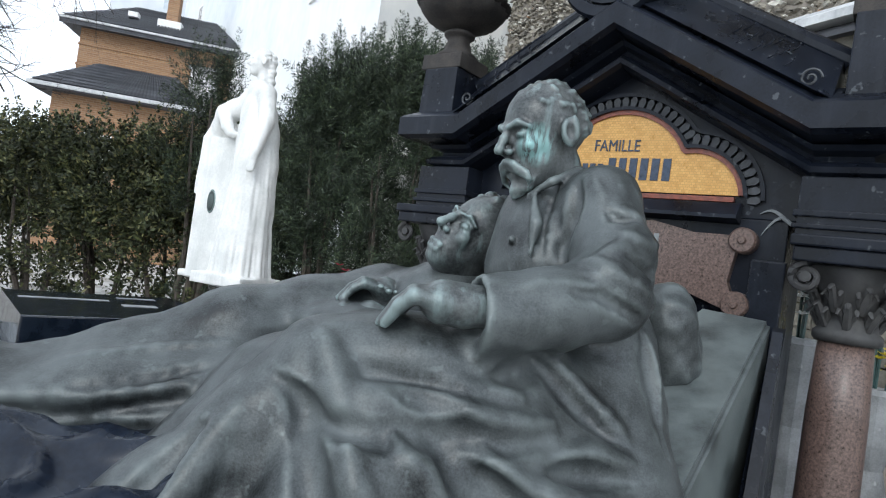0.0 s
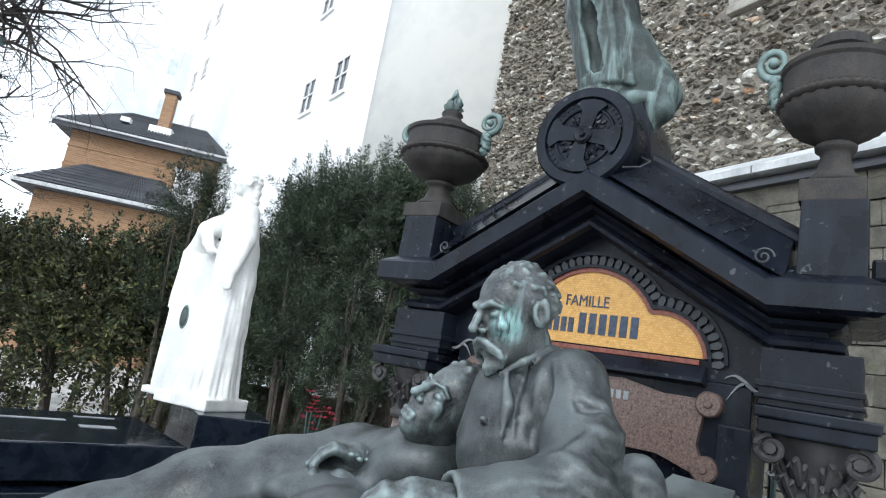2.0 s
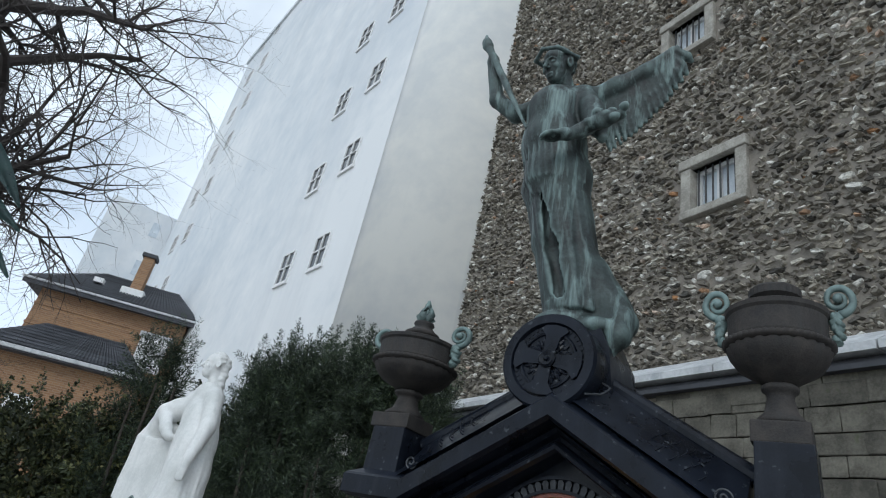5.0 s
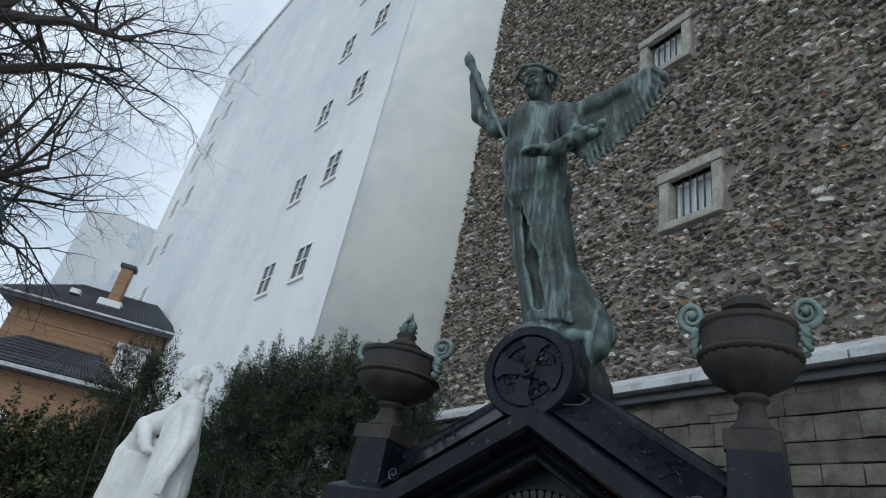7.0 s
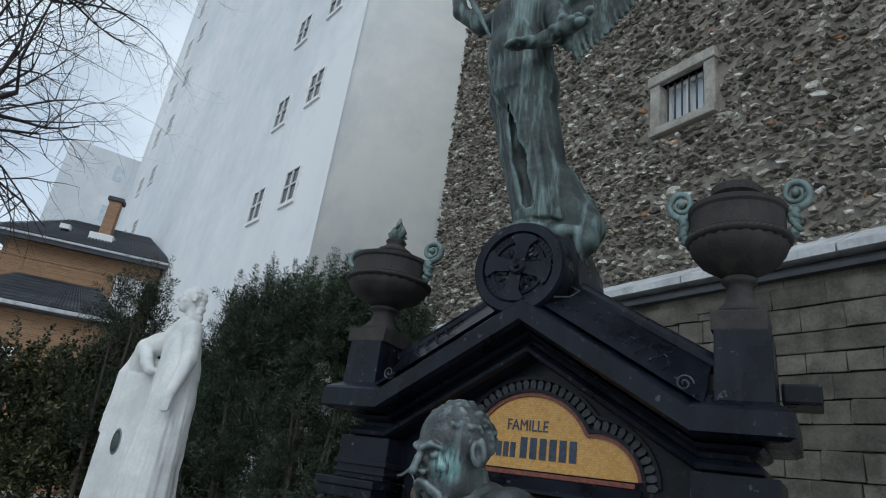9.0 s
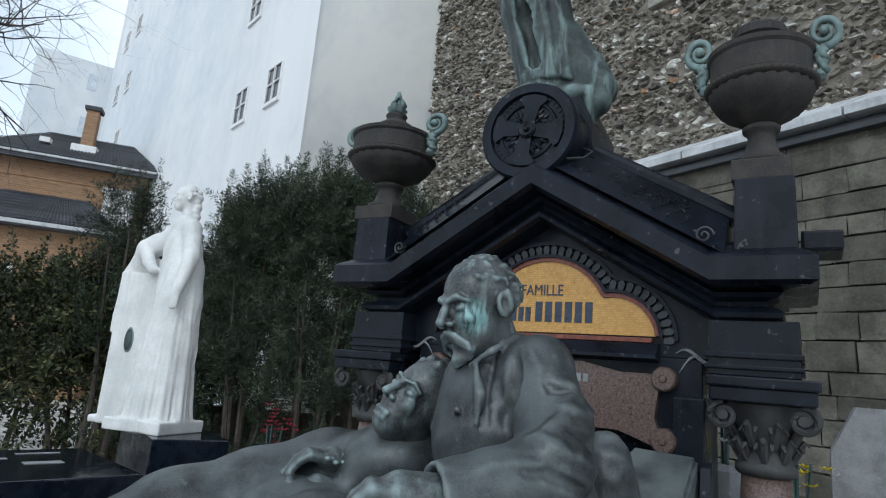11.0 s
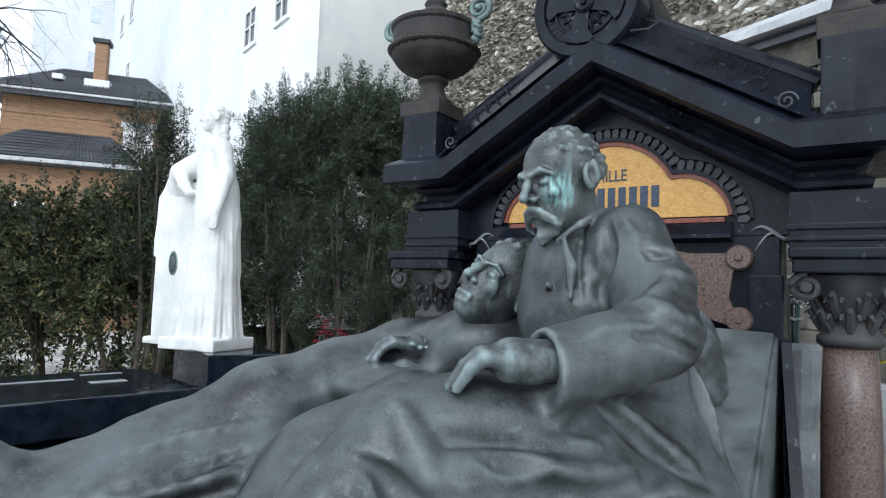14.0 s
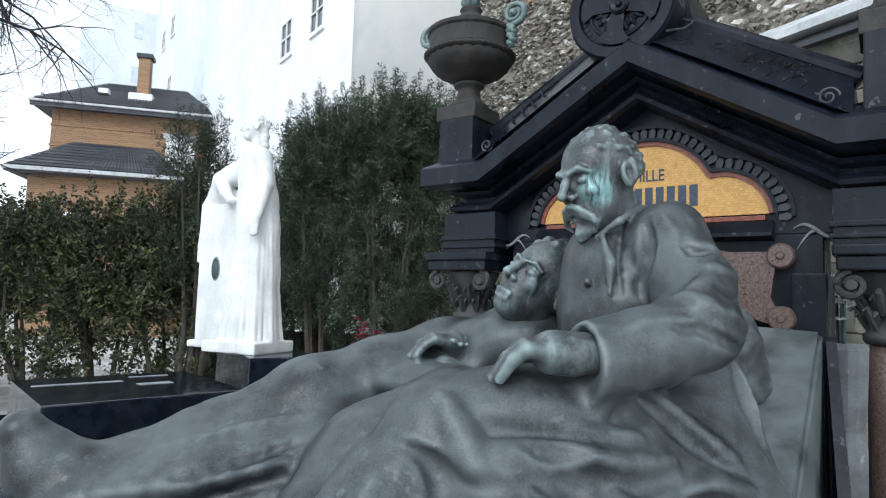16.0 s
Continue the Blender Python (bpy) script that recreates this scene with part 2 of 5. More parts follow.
def island_mat(name, stops, rough=0.9, bump=0.4, scale=14.0, fine=60.0, transl=0.0):
    """Colours picked piece by piece, broken up by noise."""
    m = bpy.data.materials.new(name)
    m.use_nodes = True
    t = m.node_tree
    b = t.nodes["Principled BSDF"]
    geo = t.nodes.new("ShaderNodeNewGeometry")
    ramp = t.nodes.new("ShaderNodeValToRGB")
    ramp.color_ramp.interpolation = "LINEAR"
    while len(ramp.color_ramp.elements) < len(stops):
        ramp.color_ramp.elements.new(0.5)
    for e, (p, c) in zip(ramp.color_ramp.elements, stops):
        e.position, e.color = p, (*c, 1)
    t.links.new(geo.outputs["Random Per Island"], ramp.inputs[0])
    n = t.nodes.new("ShaderNodeTexNoise")
    n.inputs["Scale"].default_value = scale
    n.inputs["Detail"].default_value = 8.0
    t.links.new(geo.outputs["Position"], n.inputs["Vector"])
    r = t.nodes.new("ShaderNodeMapRange")
    for k, v in (("From Min", .3), ("From Max", .7), ("To Min", .55), ("To Max", 1.45)):
        r.inputs[k].default_value = v
    t.links.new(n.outputs[0], r.inputs["Value"])
    hsv = t.nodes.new("ShaderNodeHueSaturation")
    t.links.new(ramp.outputs[0], hsv.inputs["Color"])
    t.links.new(r.outputs[0], hsv.inputs["Value"])
    t.links.new(hsv.outputs[0], b.inputs["Base Color"])
    b.inputs["Roughness"].default_value = rough
    if bump:
        n2 = t.nodes.new("ShaderNodeTexNoise")
        n2.inputs["Scale"].default_value = fine
        t.links.new(geo.outputs["Position"], n2.inputs["Vector"])
        bp = t.nodes.new("ShaderNodeBump")
        bp.inputs["Strength"].default_value = bump
        bp.inputs["Distance"].default_value = 0.02
        t.links.new(n2.outputs[0], bp.inputs["Height"])
        t.links.new(bp.outputs[0], b.inputs["Normal"])
    return m


RUBBLE = island_mat("rubble_stones", [(0.0, (0.06, 0.056, 0.049)), (0.22, (0.18, 0.162, 0.132)), (0.42, (0.31, 0.28, 0.228)), (0.6, (0.14, 0.128, 0.11)), (0.8, (0.38, 0.352, 0.295)), (0.975, (0.66, 0.645, 0.6)), (1.0, (0.34, 0.17, 0.07))], bump=1.0, scale=16, fine=40)
YEW = island_mat("yew_needles", [(0.0, (0.01, 0.017, 0.012)), (0.5, (0.028, 0.044, 0.026)), (0.85, (0.06, 0.088, 0.046)), (1.0, (0.12, 0.155, 0.075))], rough=0.6, bump=0, scale=2)
HEDGE = island_mat("hedge_leaves", [(0.0, (0.016, 0.022, 0.009)), (0.45, (0.036, 0.047, 0.018)), (0.8, (0.075, 0.088, 0.032)), (1.0, (0.2, 0.19, 0.075))], rough=0.6, bump=0, scale=2)
LEAF = mat("evergreen_leaf", (0.02, 0.05, 0.05), (0.04, 0.09, 0.085), rough=0.35, scale=20)
WHITE_PETAL = mat("white_petals", (0.75, 0.75, 0.74), (0.85, 0.85, 0.85), rough=0.7)
RED_PETAL = mat("red_petals", (0.35, 0.02, 0.05), (0.5, 0.04, 0.09), rough=0.6)
YELLOW_PETAL = mat("yellow_petals", (0.6, 0.5, 0.03), (0.75, 0.65, 0.08), rough=0.6)


def brick_house(t, co, geo, col, blend, remap, noise_of):
    br = t.nodes.new("ShaderNodeTexBrick")
    br.inputs["Scale"].default_value = 1.0
    br.inputs["Brick Width"].default_value = 0.24
    br.inputs["Row Height"].default_value = 0.075
    br.inputs["Mortar Size"].default_value = 0.012
    br.inputs["Color1"].default_value = (0.24, 0.12, 0.06, 1)
    br.inputs["Color2"].default_value = (0.4, 0.23, 0.115, 1)
    br.inputs["Mortar"].default_value = (0.36, 0.28, 0.2, 1)
    mp = t.nodes.new("ShaderNodeMapping")
    mp.inputs["Rotation"].default_value = (radians(90), 0, 0)
    t.links.new(co, mp.inputs["Vector"])
    t.links.new(mp.outputs[0], br.inputs["Vector"])
    m2 = t.nodes.new("ShaderNodeMapping")
    m2.inputs["Scale"].default_value = (0.25, 0.25, 7.0)
    t.links.new(geo, m2.inputs["Vector"])
    rows = remap(noise_of(m2.outputs[0], 1.0, 3.0), 0.4, 0.62)
    return blend(rows, blend(0.6, col, br.outputs[0]), blend(0.5, (0.2, 0.11, 0.065), br.outputs[0]))


def gold_tiles(t, co, geo, col, blend, remap, noise_of):
    br = t.nodes.new("ShaderNodeTexBrick")
    br.inputs["Scale"].default_value = 1.0
    br.inputs["Brick Width"].default_value = 0.012
    br.inputs["Row Height"].default_value = 0.009
    br.inputs["Mortar Size"].default_value = 0.0006
    br.inputs["Color1"].default_value = (0.46, 0.225, 0.05, 1)
    br.inputs["Color2"].default_value = (0.62, 0.335, 0.1, 1)
    br.inputs["Mortar"].default_value = (0.32, 0.18, 0.05, 1)
    mp = t.nodes.new("ShaderNodeMapping")
    mp.inputs["Rotation"].default_value = (radians(90), 0, 0)
    t.links.new(co, mp.inputs["Vector"])
    t.links.new(mp.outputs[0], br.inputs["Vector"])
    return blend(0.8, col, br.outputs[0])


BRICKWALL = mat("orange_brick", (0.2, 0.105, 0.055), (0.36, 0.21, 0.11), rough=0.9, scale=0.8, fine=9, bump=0.2, extra=brick_house)
GOLD = mat("gold_mosaic", (0.5, 0.31, 0.07), (0.66, 0.45, 0.14), rough=0.35, metal=0.1, scale=30, fine=120, bump=0.12, extra=gold_tiles, depth=0.003)


# ---- ground and the large setting ----
def make_ground():
    bm = bmesh.new()
    bmesh.ops.create_grid(bm, x_segments=120, y_segments=120, size=400)
    for v in bm.verts:
        if abs(v.co.x) < 40 and abs(v.co.y) < 40:
            v.co.z = 0.03 * noise.noise(v.co * 0.4)
    return tagged(part("ground", bm, GROUND), "bare earth and gravel of a cemetery", "ground", kind="structure")


def make_rubble_wall():
    """Tall blind wall of rubble stones, with the lower cemetery wall and its coping before it."""
    wall = thing("wall_rubble", RUB, "tall rubble stone party wall with two small barred windows", "wall", kind="structure")
    wins = [(5.3, 7.15), (4.85, 10.3)]
    x0, x1, z1 = -1.4, 13.5, 24.0
    bm = bmesh.new()
    # piers and bands round the two openings
    a, b = wins
    for q in ((x0, a[0] - .36, 0, 9.0), (a[0] + .36, x1, 0, 9.0), (a[0] - .36, a[0] + .36, 0, a[1] - .36), (a[0] - .36, a[0] + .36, a[1] + .36, 9.0),
              (x0, b[0] - .36, 9.0, z1), (b[0] + .36, x1, 9.0, z1), (b[0] - .36, b[0] + .36, 9.0, b[1] - .36), (b[0] - .36, b[0] + .36, b[1] + .36, z1)):
        add_box(bm, q[0], q[1], 0.0, 0.6, q[2], q[3])
    part("masonry", bm, MORTAR, wall)
    rng = np.random.default_rng(11)
    vs, fs = [], []
    z = 2.6
    while z < 18.5:
        hgt = rng.uniform(.03, .085)
        x = x0 + rng.uniform(0, .05)
        while x < 9.6:
            w = hgt * rng.uniform(.7, 2.9)
            cx, cz = x + w / 2, z + hgt / 2 + rng.uniform(-.03, .03)
            x += w + rng.uniform(.002, .02)
            if any(abs(cx - p) < .52 + w / 2 and abs(cz - r) < .5 + hgt / 2 for p, r in wins):
                continue
            n = int(rng.integers(4, 7))
            k0, dep, tilt = len(vs), rng.uniform(.008, .06), rng.uniform(-1.2, 1.2)
            an = rng.uniform(0, 6.28) + np.arange(n) * 2 * np.pi / n
            rr = rng.uniform(.6, 1.2, n)
            ex, ez = np.cos(an) * rr * w * .54, np.sin(an) * rr * hgt * .56
            X, Z = cx + ex - ez * tilt * .3, cz + ez + ex * tilt * .3
            for s, y in ((1.0, .01), (.8, -dep)):
                for i in range(n):
                    vs.append((max(cx + (X[i] - cx) * s, x0), y + (rng.uniform(-.03, .03) if s < 1 else 0), cz + (Z[i] - cz) * s))
            for i in range(n):
                j = (i + 1) % n
                fs.append((k0 + i, k0 + j, k0 + n + j, k0 + n + i))
            fs.append(tuple(k0 + n + i for i in range(n)))
        z += hgt * .92
    st = part("rubble_stones", (vs, [], fs), RUBBLE, wall, "rough brown and grey rubble stones")
    st["kind"] = "stuff"
    for i, (wx, wz) in enumerate(wins):
        win = part("window", box(wx - .52, wx + .52, -.1, .12, wz + .36, wz + .52, .02), FRAME_STONE, wall, "small barred window with a pale stone surround")
        part("frame_side", box(wx - .5, wx - .34, -.07, .12, wz - .36, wz + .36, .015), FRAME_STONE, win)
        part("frame_side", box(wx + .34, wx + .5, -.07, .12, wz - .36, wz + .36, .015), FRAME_STONE, win)
        part("sill", box(wx - .5, wx + .5, -.1, .12, wz - .48, wz - .36, .015), FRAME_STONE, win)
        fr = bmesh.new()
        for q in ((wx - .34, wx - .27, wz - .36, wz + .36), (wx + .27, wx + .34, wz - .36, wz + .36), (wx - .27, wx + .27, wz - .36, wz - .29), (wx - .27, wx + .27, wz + .29, wz + .36), (wx - .03, wx + .03, wz - .29, wz + .29)):
            add_box(fr, q[0], q[1], .09, .135, q[2], q[3])
        part("sash", fr, WHITEP, win)
        # pane colour carries a painted sky reflection
        part("pane", box(wx - .3, wx + .3, .14, .15, wz - .32, wz + .32), SKYGLASS, win)
        part("reveal", box(wx - .36, wx + .36, .3, .34, wz - .36, wz + .36), MORTAR, win)
        for k in range(6):
            bar = bmesh.new()
            add_tube(bar, [(wx - .28 + k * .112, .04, wz - .36), (wx - .28 + k * .112, .04, wz + .36)], .014, 6)
            part("bar", bar, IRON, win)
    # lower wall: coping stones over slates over blocks
    low = thing("wall_low", RUB, "old cemetery wall of squared blocks with pale coping", "wall", kind="structure")
    part("core", box(-.6, 13.5, -.42, -.09, 0, 4.12), MORTAR, low)
    for k in range(9):
        xa = -.6 + k * 1.57
        bm = bmesh.new()
        add_prism(bm, [(-.62, 4.22), (-.62, 4.3), (-.05, 4.62), (-.02, 4.62), (-.02, 4.22)], 0, 1.55)
        bmesh.ops.transform(bm, matrix=Matrix.Translation((xa, 0, 0)) @ Matrix(((0, 1, 0, 0), (1, 0, 0, 0), (0, 0, 1, 0), (0, 0, 0, 1))), verts=bm.verts)
        part("coping_stone", bm, COPING, low)
    for k in range(3):
        part("slate_course", box(-.6, 13.5, -.58 + k * .05, -.05, 4.1 + k * .04 - .02, 4.13 + k * .04), SLATE, low)
    return low


def make_blocks(low):
    """Squared blocks of the low wall, each proud of the joints."""
    rng = np.random.default_rng(21)
    shapes = []
    for i in range(6):
        bm = box(-.5, .5, -.5, .5, -.5, .5, .03)
        for v in bm.verts:
            v.co += Vector(rng.normal(0, .018, 3))
        me = bpy.data.meshes.new("block")
        bm.to_mesh(me)
        bm.free()
        me.materials.append(BLOCK)
        shapes.append(me)
    z, n = 1.0, 0
    while z < 4.05:
        h = rng.uniform(.17, .25)
        x = 4.6 + rng.uniform(0, .3)
        while x < 10.5 and n < 300:
            w = rng.uniform(.26, .5)
            ob = new("block", shapes[int(rng.integers(6))])
            ob.parent = low
            ob.matrix_basis = pose(x + w / 2, -.44 + rng.uniform(-.012, .012), min(z + h / 2, 4.0), rng.uniform(-1, 1), 0, 0) @ Matrix.Diagonal((w, .1, h, 1))
            x += w + .014
            n += 1
        z += h + .014


def make_apartments():
    """Tall white blind block far behind, with a greyer return."""
    B = pose(-2.7, 14.0, 0, 0, 0, -57.0)
    bl = thing("apartment_building", B, "tall white rendered apartment block with small barred windows", "building")
    H = 30.0
    cols = [-21.0, -18.7, -2.45, -.4]
    bm = bmesh.new()
    add_box(bm, -23.7, 1.55, 0, 12, 0, H)
    part("wall", bm, PLASTER, bl)
    R = bmesh.new()
    # broad rounded corner turning into the return
    foot = [(1.555, .005)] + [(1.56 + 2.6 * math.sin(radians(a)), 2.6 * (1 - math.cos(radians(a)))) for a in range(6, 61, 6)] + [(6.4, 5.6), (6.4, 12), (1.555, 12)]
    n = len(foot)
    lo, hi = [R.verts.new((x, y, 0)) for x, y in foot], [R.verts.new((x, y, H - .3)) for x, y in foot]
    R.faces.new(lo)
    R.faces.new(hi)
    for i in range(n):
        R.faces.new((lo[i], lo[(i + 1) % n], hi[(i + 1) % n], hi[i])).smooth = i < 11
    part("return_wall", R, CREAM, bl, "streaked cream rendered wall")
    bmf = bmesh.new()
    add_box(bmf, -23.9, 1.7, -.12, 12.2, H, H + .35)
    part("parapet", bmf, PLASTER, bl)
    for r in range(8):
        z = 7.95 + r * 3.1
        for cx in cols:
            w, h = (.72, .92)
            win = part("window", box(cx - w / 2 - .07, cx + w / 2 + .07, -.06, .02, z - .1, z), WHITEP, bl, "small barred window")
            part("pane", box(cx - w / 2, cx + w / 2, -.012, .004, z, z + h), DARKGLASS, win)
            fr = bmesh.new()
            for q in ((cx - w / 2 - .05, cx - w / 2, z, z + h), (cx + w / 2, cx + w / 2 + .05, z, z + h), (cx - .025, cx + .025, z, z + h), (cx - w / 2, cx + w / 2, z + h, z + h + .05), (cx - w / 2, cx + w / 2, z + h * .5, z + h * .5 + .04)):
                add_box(fr, q[0], q[1], -.05, .01, q[2], q[3])
            part("frame", fr, WHITEP, win)
    far = thing("distant_building", pose(-17.2, 37.8, 0, 0, 0, 26), "pale distant building with small windows", "building")
    part("wall", box(-4.2, 3, 0, 10, 0, 18.8), PLASTER, far)
    for i in range(2):
        for k in range(3):
            # these panes too have the sky's reflection in their colour
            part("window", box(-1.4 + i * 1.8, -.9 + i * 1.8, -.03, .02, 11.4 + k * 2.8, 12.4 + k * 2.8), SKYGLASS, far)
    return bl


def hip_roof(bm, x0, x1, y0, y1, z0, z1, inset, lip=.18):
    a = [bm.verts.new(p) for p in ((x0, y0, z0), (x1, y0, z0), (x1, y1, z0), (x0, y1, z0))]
    low = [bm.verts.new((v.co.x, v.co.y, z0 - lip)) for v in a]
    ym = (y0 + y1) / 2
    r0, r1 = bm.verts.new((x0 + inset, ym, z1)), bm.verts.new((x1 - inset, ym, z1))
    bm.faces.new((a[0], a[1], r1, r0))
    bm.faces.new((a[1], a[2], r1))
    bm.faces.new((a[2], a[3], r0, r1))
    bm.faces.new((a[3], a[0], r0))
    bm.faces.new(low)
    for i in range(4):
        bm.faces.new((a[i], low[i], low[(i + 1) % 4], a[(i + 1) % 4]))


def roof_courses(parent, x0, x1, y0, z0, ym, z1, inset, rows):
    """Lapped tile courses on the front slope."""
    for k in range(rows):
        t0, t1 = k / rows, (k + 1.12) / rows
        bm = bmesh.new()
        q = []
        for t in (t0, t1):
            for s in (0, 1):
                x = (x0 + inset * t) if s == 0 else (x1 - inset * t)
                q.append(Vector((x, y0 + (ym - y0) * t, z0 + (z1 - z0) * t + (.05 if t == t0 else .015))))
        n = 46
        for i in range(n):
            f0, f1 = i / n, (i + .94) / n
            p = [q[0].lerp(q[1], f0), q[0].lerp(q[1], f1), q[2].lerp(q[3], f1), q[2].lerp(q[3], f0)]
            mid0, mid1 = (p[0] + p[1]) / 2 + Vector((0, 0, .03)), (p[2] + p[3]) / 2 + Vector((0, 0, .03))
            v = [bm.verts.new(c) for c in (p[0], mid0, p[1], p[2], mid1, p[3])]
            bm.faces.new((v[0], v[1], v[4], v[5]))
            bm.faces.new((v[1], v[2], v[3], v[4]))
        part("tile_course", bm, SLATE, parent)


def make_house():
    hs = thing("brick_house", pose(-10.95, 22.2, -.2, 0, 0, 12.0) @ Matrix.Diagonal((.84, .84, .91, 1)), "two-storey orange brick house with dark tiled hip roofs", "house")
    part("wall", box(-3.1, 3.0, 0, 6, -.5, 9.0), BRICKWALL, hs)
    for z in (8.2, 7.4, 6.6):
        part("string_course", box(-3.13, 3.03, -.04, 6.04, z, z + .09), BRICKWALL, hs)
    rf = bmesh.new()
    hip_roof(rf, -3.75, 3.55, -.6, 6.6, 9.05, 10.9, 1.9)
    roof = part("roof", rf, SLATE, hs)
    roof_courses(roof, -3.75, 3.55, -.6, 9.05, 3, 10.9, 1.9, 11)
    part("gutter", box(-3.8, 3.6, -.68, -.58, 8.96, 9.05, .02), COPING, hs)
    part("eave_board", box(-3.75, 3.55, -.58, -.5, 8.8, 8.88), SLATE, hs)
    ch = part("chimney", box(-.14, .34, .95, 1.45, 9.0, 11.6), BRICKWALL, hs)
    part("cap", box(-.24, .44, .85, 1.55, 11.6, 11.78, .03), SLATE, ch)
    part("flashing", box(-.4, .6, .6, 1.6, 9.4, 10.0, .05), WHITEP, ch)
    part("roof_window", box(-1.6, -1.2, .6, 1.0, 9.85, 10.05), WHITEP, hs)
    win = part("window", box(1.4, 2.6, -.05, .02, 6.7, 8.05), WHITEP, hs, "white shuttered window")
    part("shutter", box(1.5, 2.5, -.08, -.05, 6.75, 7.95), WHITEP, win)
    part("lintel", box(1.3, 2.7, -.1, .02, 8.05, 8.25), COPING, win)
    an = part("annex_wall", box(-2.9, 2.2, -2.4, 0, -.5, 6.0), BRICKWALL, hs)
    ar = bmesh.new()
    hip_roof(ar, -3.5, 2.75, -3.0, .9, 6.05, 7.35, 1.6)
    ro = part("annex_roof", ar, SLATE, hs)
    roof_courses(ro, -3.5, 2.75, -3.0, 6.05, -1.05, 7.35, 1.6, 9)
    part("annex_gutter", box(-3.55, 2.8, -3.08, -2.98, 5.92, 6.06, .02), COPING, hs)
    part("window", box(-1.6, -.6, -2.45, -2.38, 3.2, 4.6), WHITEP, hs)
    return hs


# ---- trees and hedges ----
def spray_mesh(rng, centres, length, width, droop, per, reach=.42):
    """Feathery shoots: needles set along a stem that leaves each clump centre."""
    m = len(centres)
    d0 = rng.normal(0, .55, (m, 3)) + np.array((0, 0, droop)) + centres * np.array((.35, .35, 0))
    d0 /= np.linalg.norm(d0, axis=1)[:, None]
    n = m * per
    D0 = np.repeat(d0, per, 0)
    s = rng.uniform(-.3, 1, (n, 1))
    fork = np.repeat(rng.integers(0, 5, m), per)[:, None]
    side = np.cross(D0, rng.normal(0, 1, (n, 3)))
    side /= np.linalg.norm(side, axis=1)[:, None] + 1e-6
    c = np.repeat(centres, per, 0) + D0 * s * reach + side * np.abs(rng.normal(0, .05, (n, 1))) * (1.15 - s)
    d = D0 * .75 + side + rng.normal(0, .25, (n, 3))
    d /= np.linalg.norm(d, axis=1)[:, None]
    w_ = np.cross(d, rng.normal(0, 1, (n, 3)))
    w_ /= np.linalg.norm(w_, axis=1)[:, None] + 1e-6
    L = length * rng.uniform(.6, 1.4, (n, 1)) * (1.2 - .6 * np.clip(s, 0, 1))
    w = width * rng.uniform(.7, 1.3, (n, 1))
    v = np.stack([c, c + d * L * .45 + w_ * w, c + d * L, c + d * L * .45 - w_ * w], 1).reshape(-1, 3)
    f = np.arange(n)[:, None] * 4 + np.array([[0, 1, 2, 3]])
    return v, f


def fast_mesh(name, v, f, material, parent, label=""):
    me = bpy.data.meshes.new(name)
    me.vertices.add(len(v))
    me.vertices.foreach_set("co", np.ascontiguousarray(v, np.float32).ravel())
    n = f.shape[1]
    me.loops.add(f.size)
    me.loops.foreach_set("vertex_index", np.ascontiguousarray(f, np.int32).ravel())
    me.polygons.add(len(f))
    me.polygons.foreach_set("loop_start", np.arange(len(f), dtype=np.int32) * n)
    me.update(calc_edges=True)
    me.materials.append(material)
    ob = new(name, me)
    ob.parent = parent
    if label:
        ob["label"] = label
    return ob


def make_shrub(x, y, height, radius, seed, material, name, label, clumps=150, per=46, bare=.25, spires=10, length=.15, width=.028, group=""):
    rng = np.random.default_rng(seed)
    t = thing(name, pose(x, y, 0), label, "tree", group)
    tr = bmesh.new()
    for k in range(6):
        a = rng.uniform(0, 6.28)
        e = (math.cos(a) * radius * .6, math.sin(a) * radius * .6, height * rng.uniform(.6, .85))
        b = (math.cos(a) * .15, math.sin(a) * .15, 0)
        mid = tuple((b[i] * .6 + e[i] * .4) + (rng.normal(0, .08) if i < 2 else 0) for i in range(3))
        add_tube(tr, [b, mid, e], [.045, .03, .012], 6)
    part("trunk", tr, WOODBROWN, t)
    cs = []
    while len(cs) < clumps:
        q = rng.uniform(-1, 1, 3)
        r = np.hypot(q[0], q[1])
        z = (q[2] + 1) / 2
        env = (1 - max(z - .55, 0) ** 1.5 * 2.0) * (0.72 + .28 * min(z / .3, 1))
        if r > env or (r < env * .45 and rng.random() < .7):
            continue
        if z < bare and rng.random() < .75:
            continue
        cs.append((q[0] * radius, q[1] * radius, .1 + z * height * .93))
    for k in range(spires):
        a, r = rng.uniform(0, 6.28), radius * math.sqrt(rng.uniform(0, .7))
        zt = height * rng.uniform(.92, 1.1) * (1 - .18 * r / radius)
        for j in range(6):
            cs.append((math.cos(a) * r, math.sin(a) * r, zt - j * .1))
    v, f = spray_mesh(rng, np.array(cs), length, width, .55, per)
    # upright leading shoots over the top
    tips = []
    for k in range(spires * 2):
        a, r = rng.uniform(0, 6.28), radius * math.sqrt(rng.uniform(0, .8))
        tips.append((math.cos(a) * r, math.sin(a) * r, height * rng.uniform(.86, 1.04) * (1 - .16 * (r / radius) ** 2)))
    v2, f2 = spray_mesh(rng, np.array(tips), length * .8, width, 3.2, per, reach=.5)
    fast_mesh("crown", np.concatenate([v, v2]), np.concatenate([f, f2 + len(v)]), material, t)
    return t


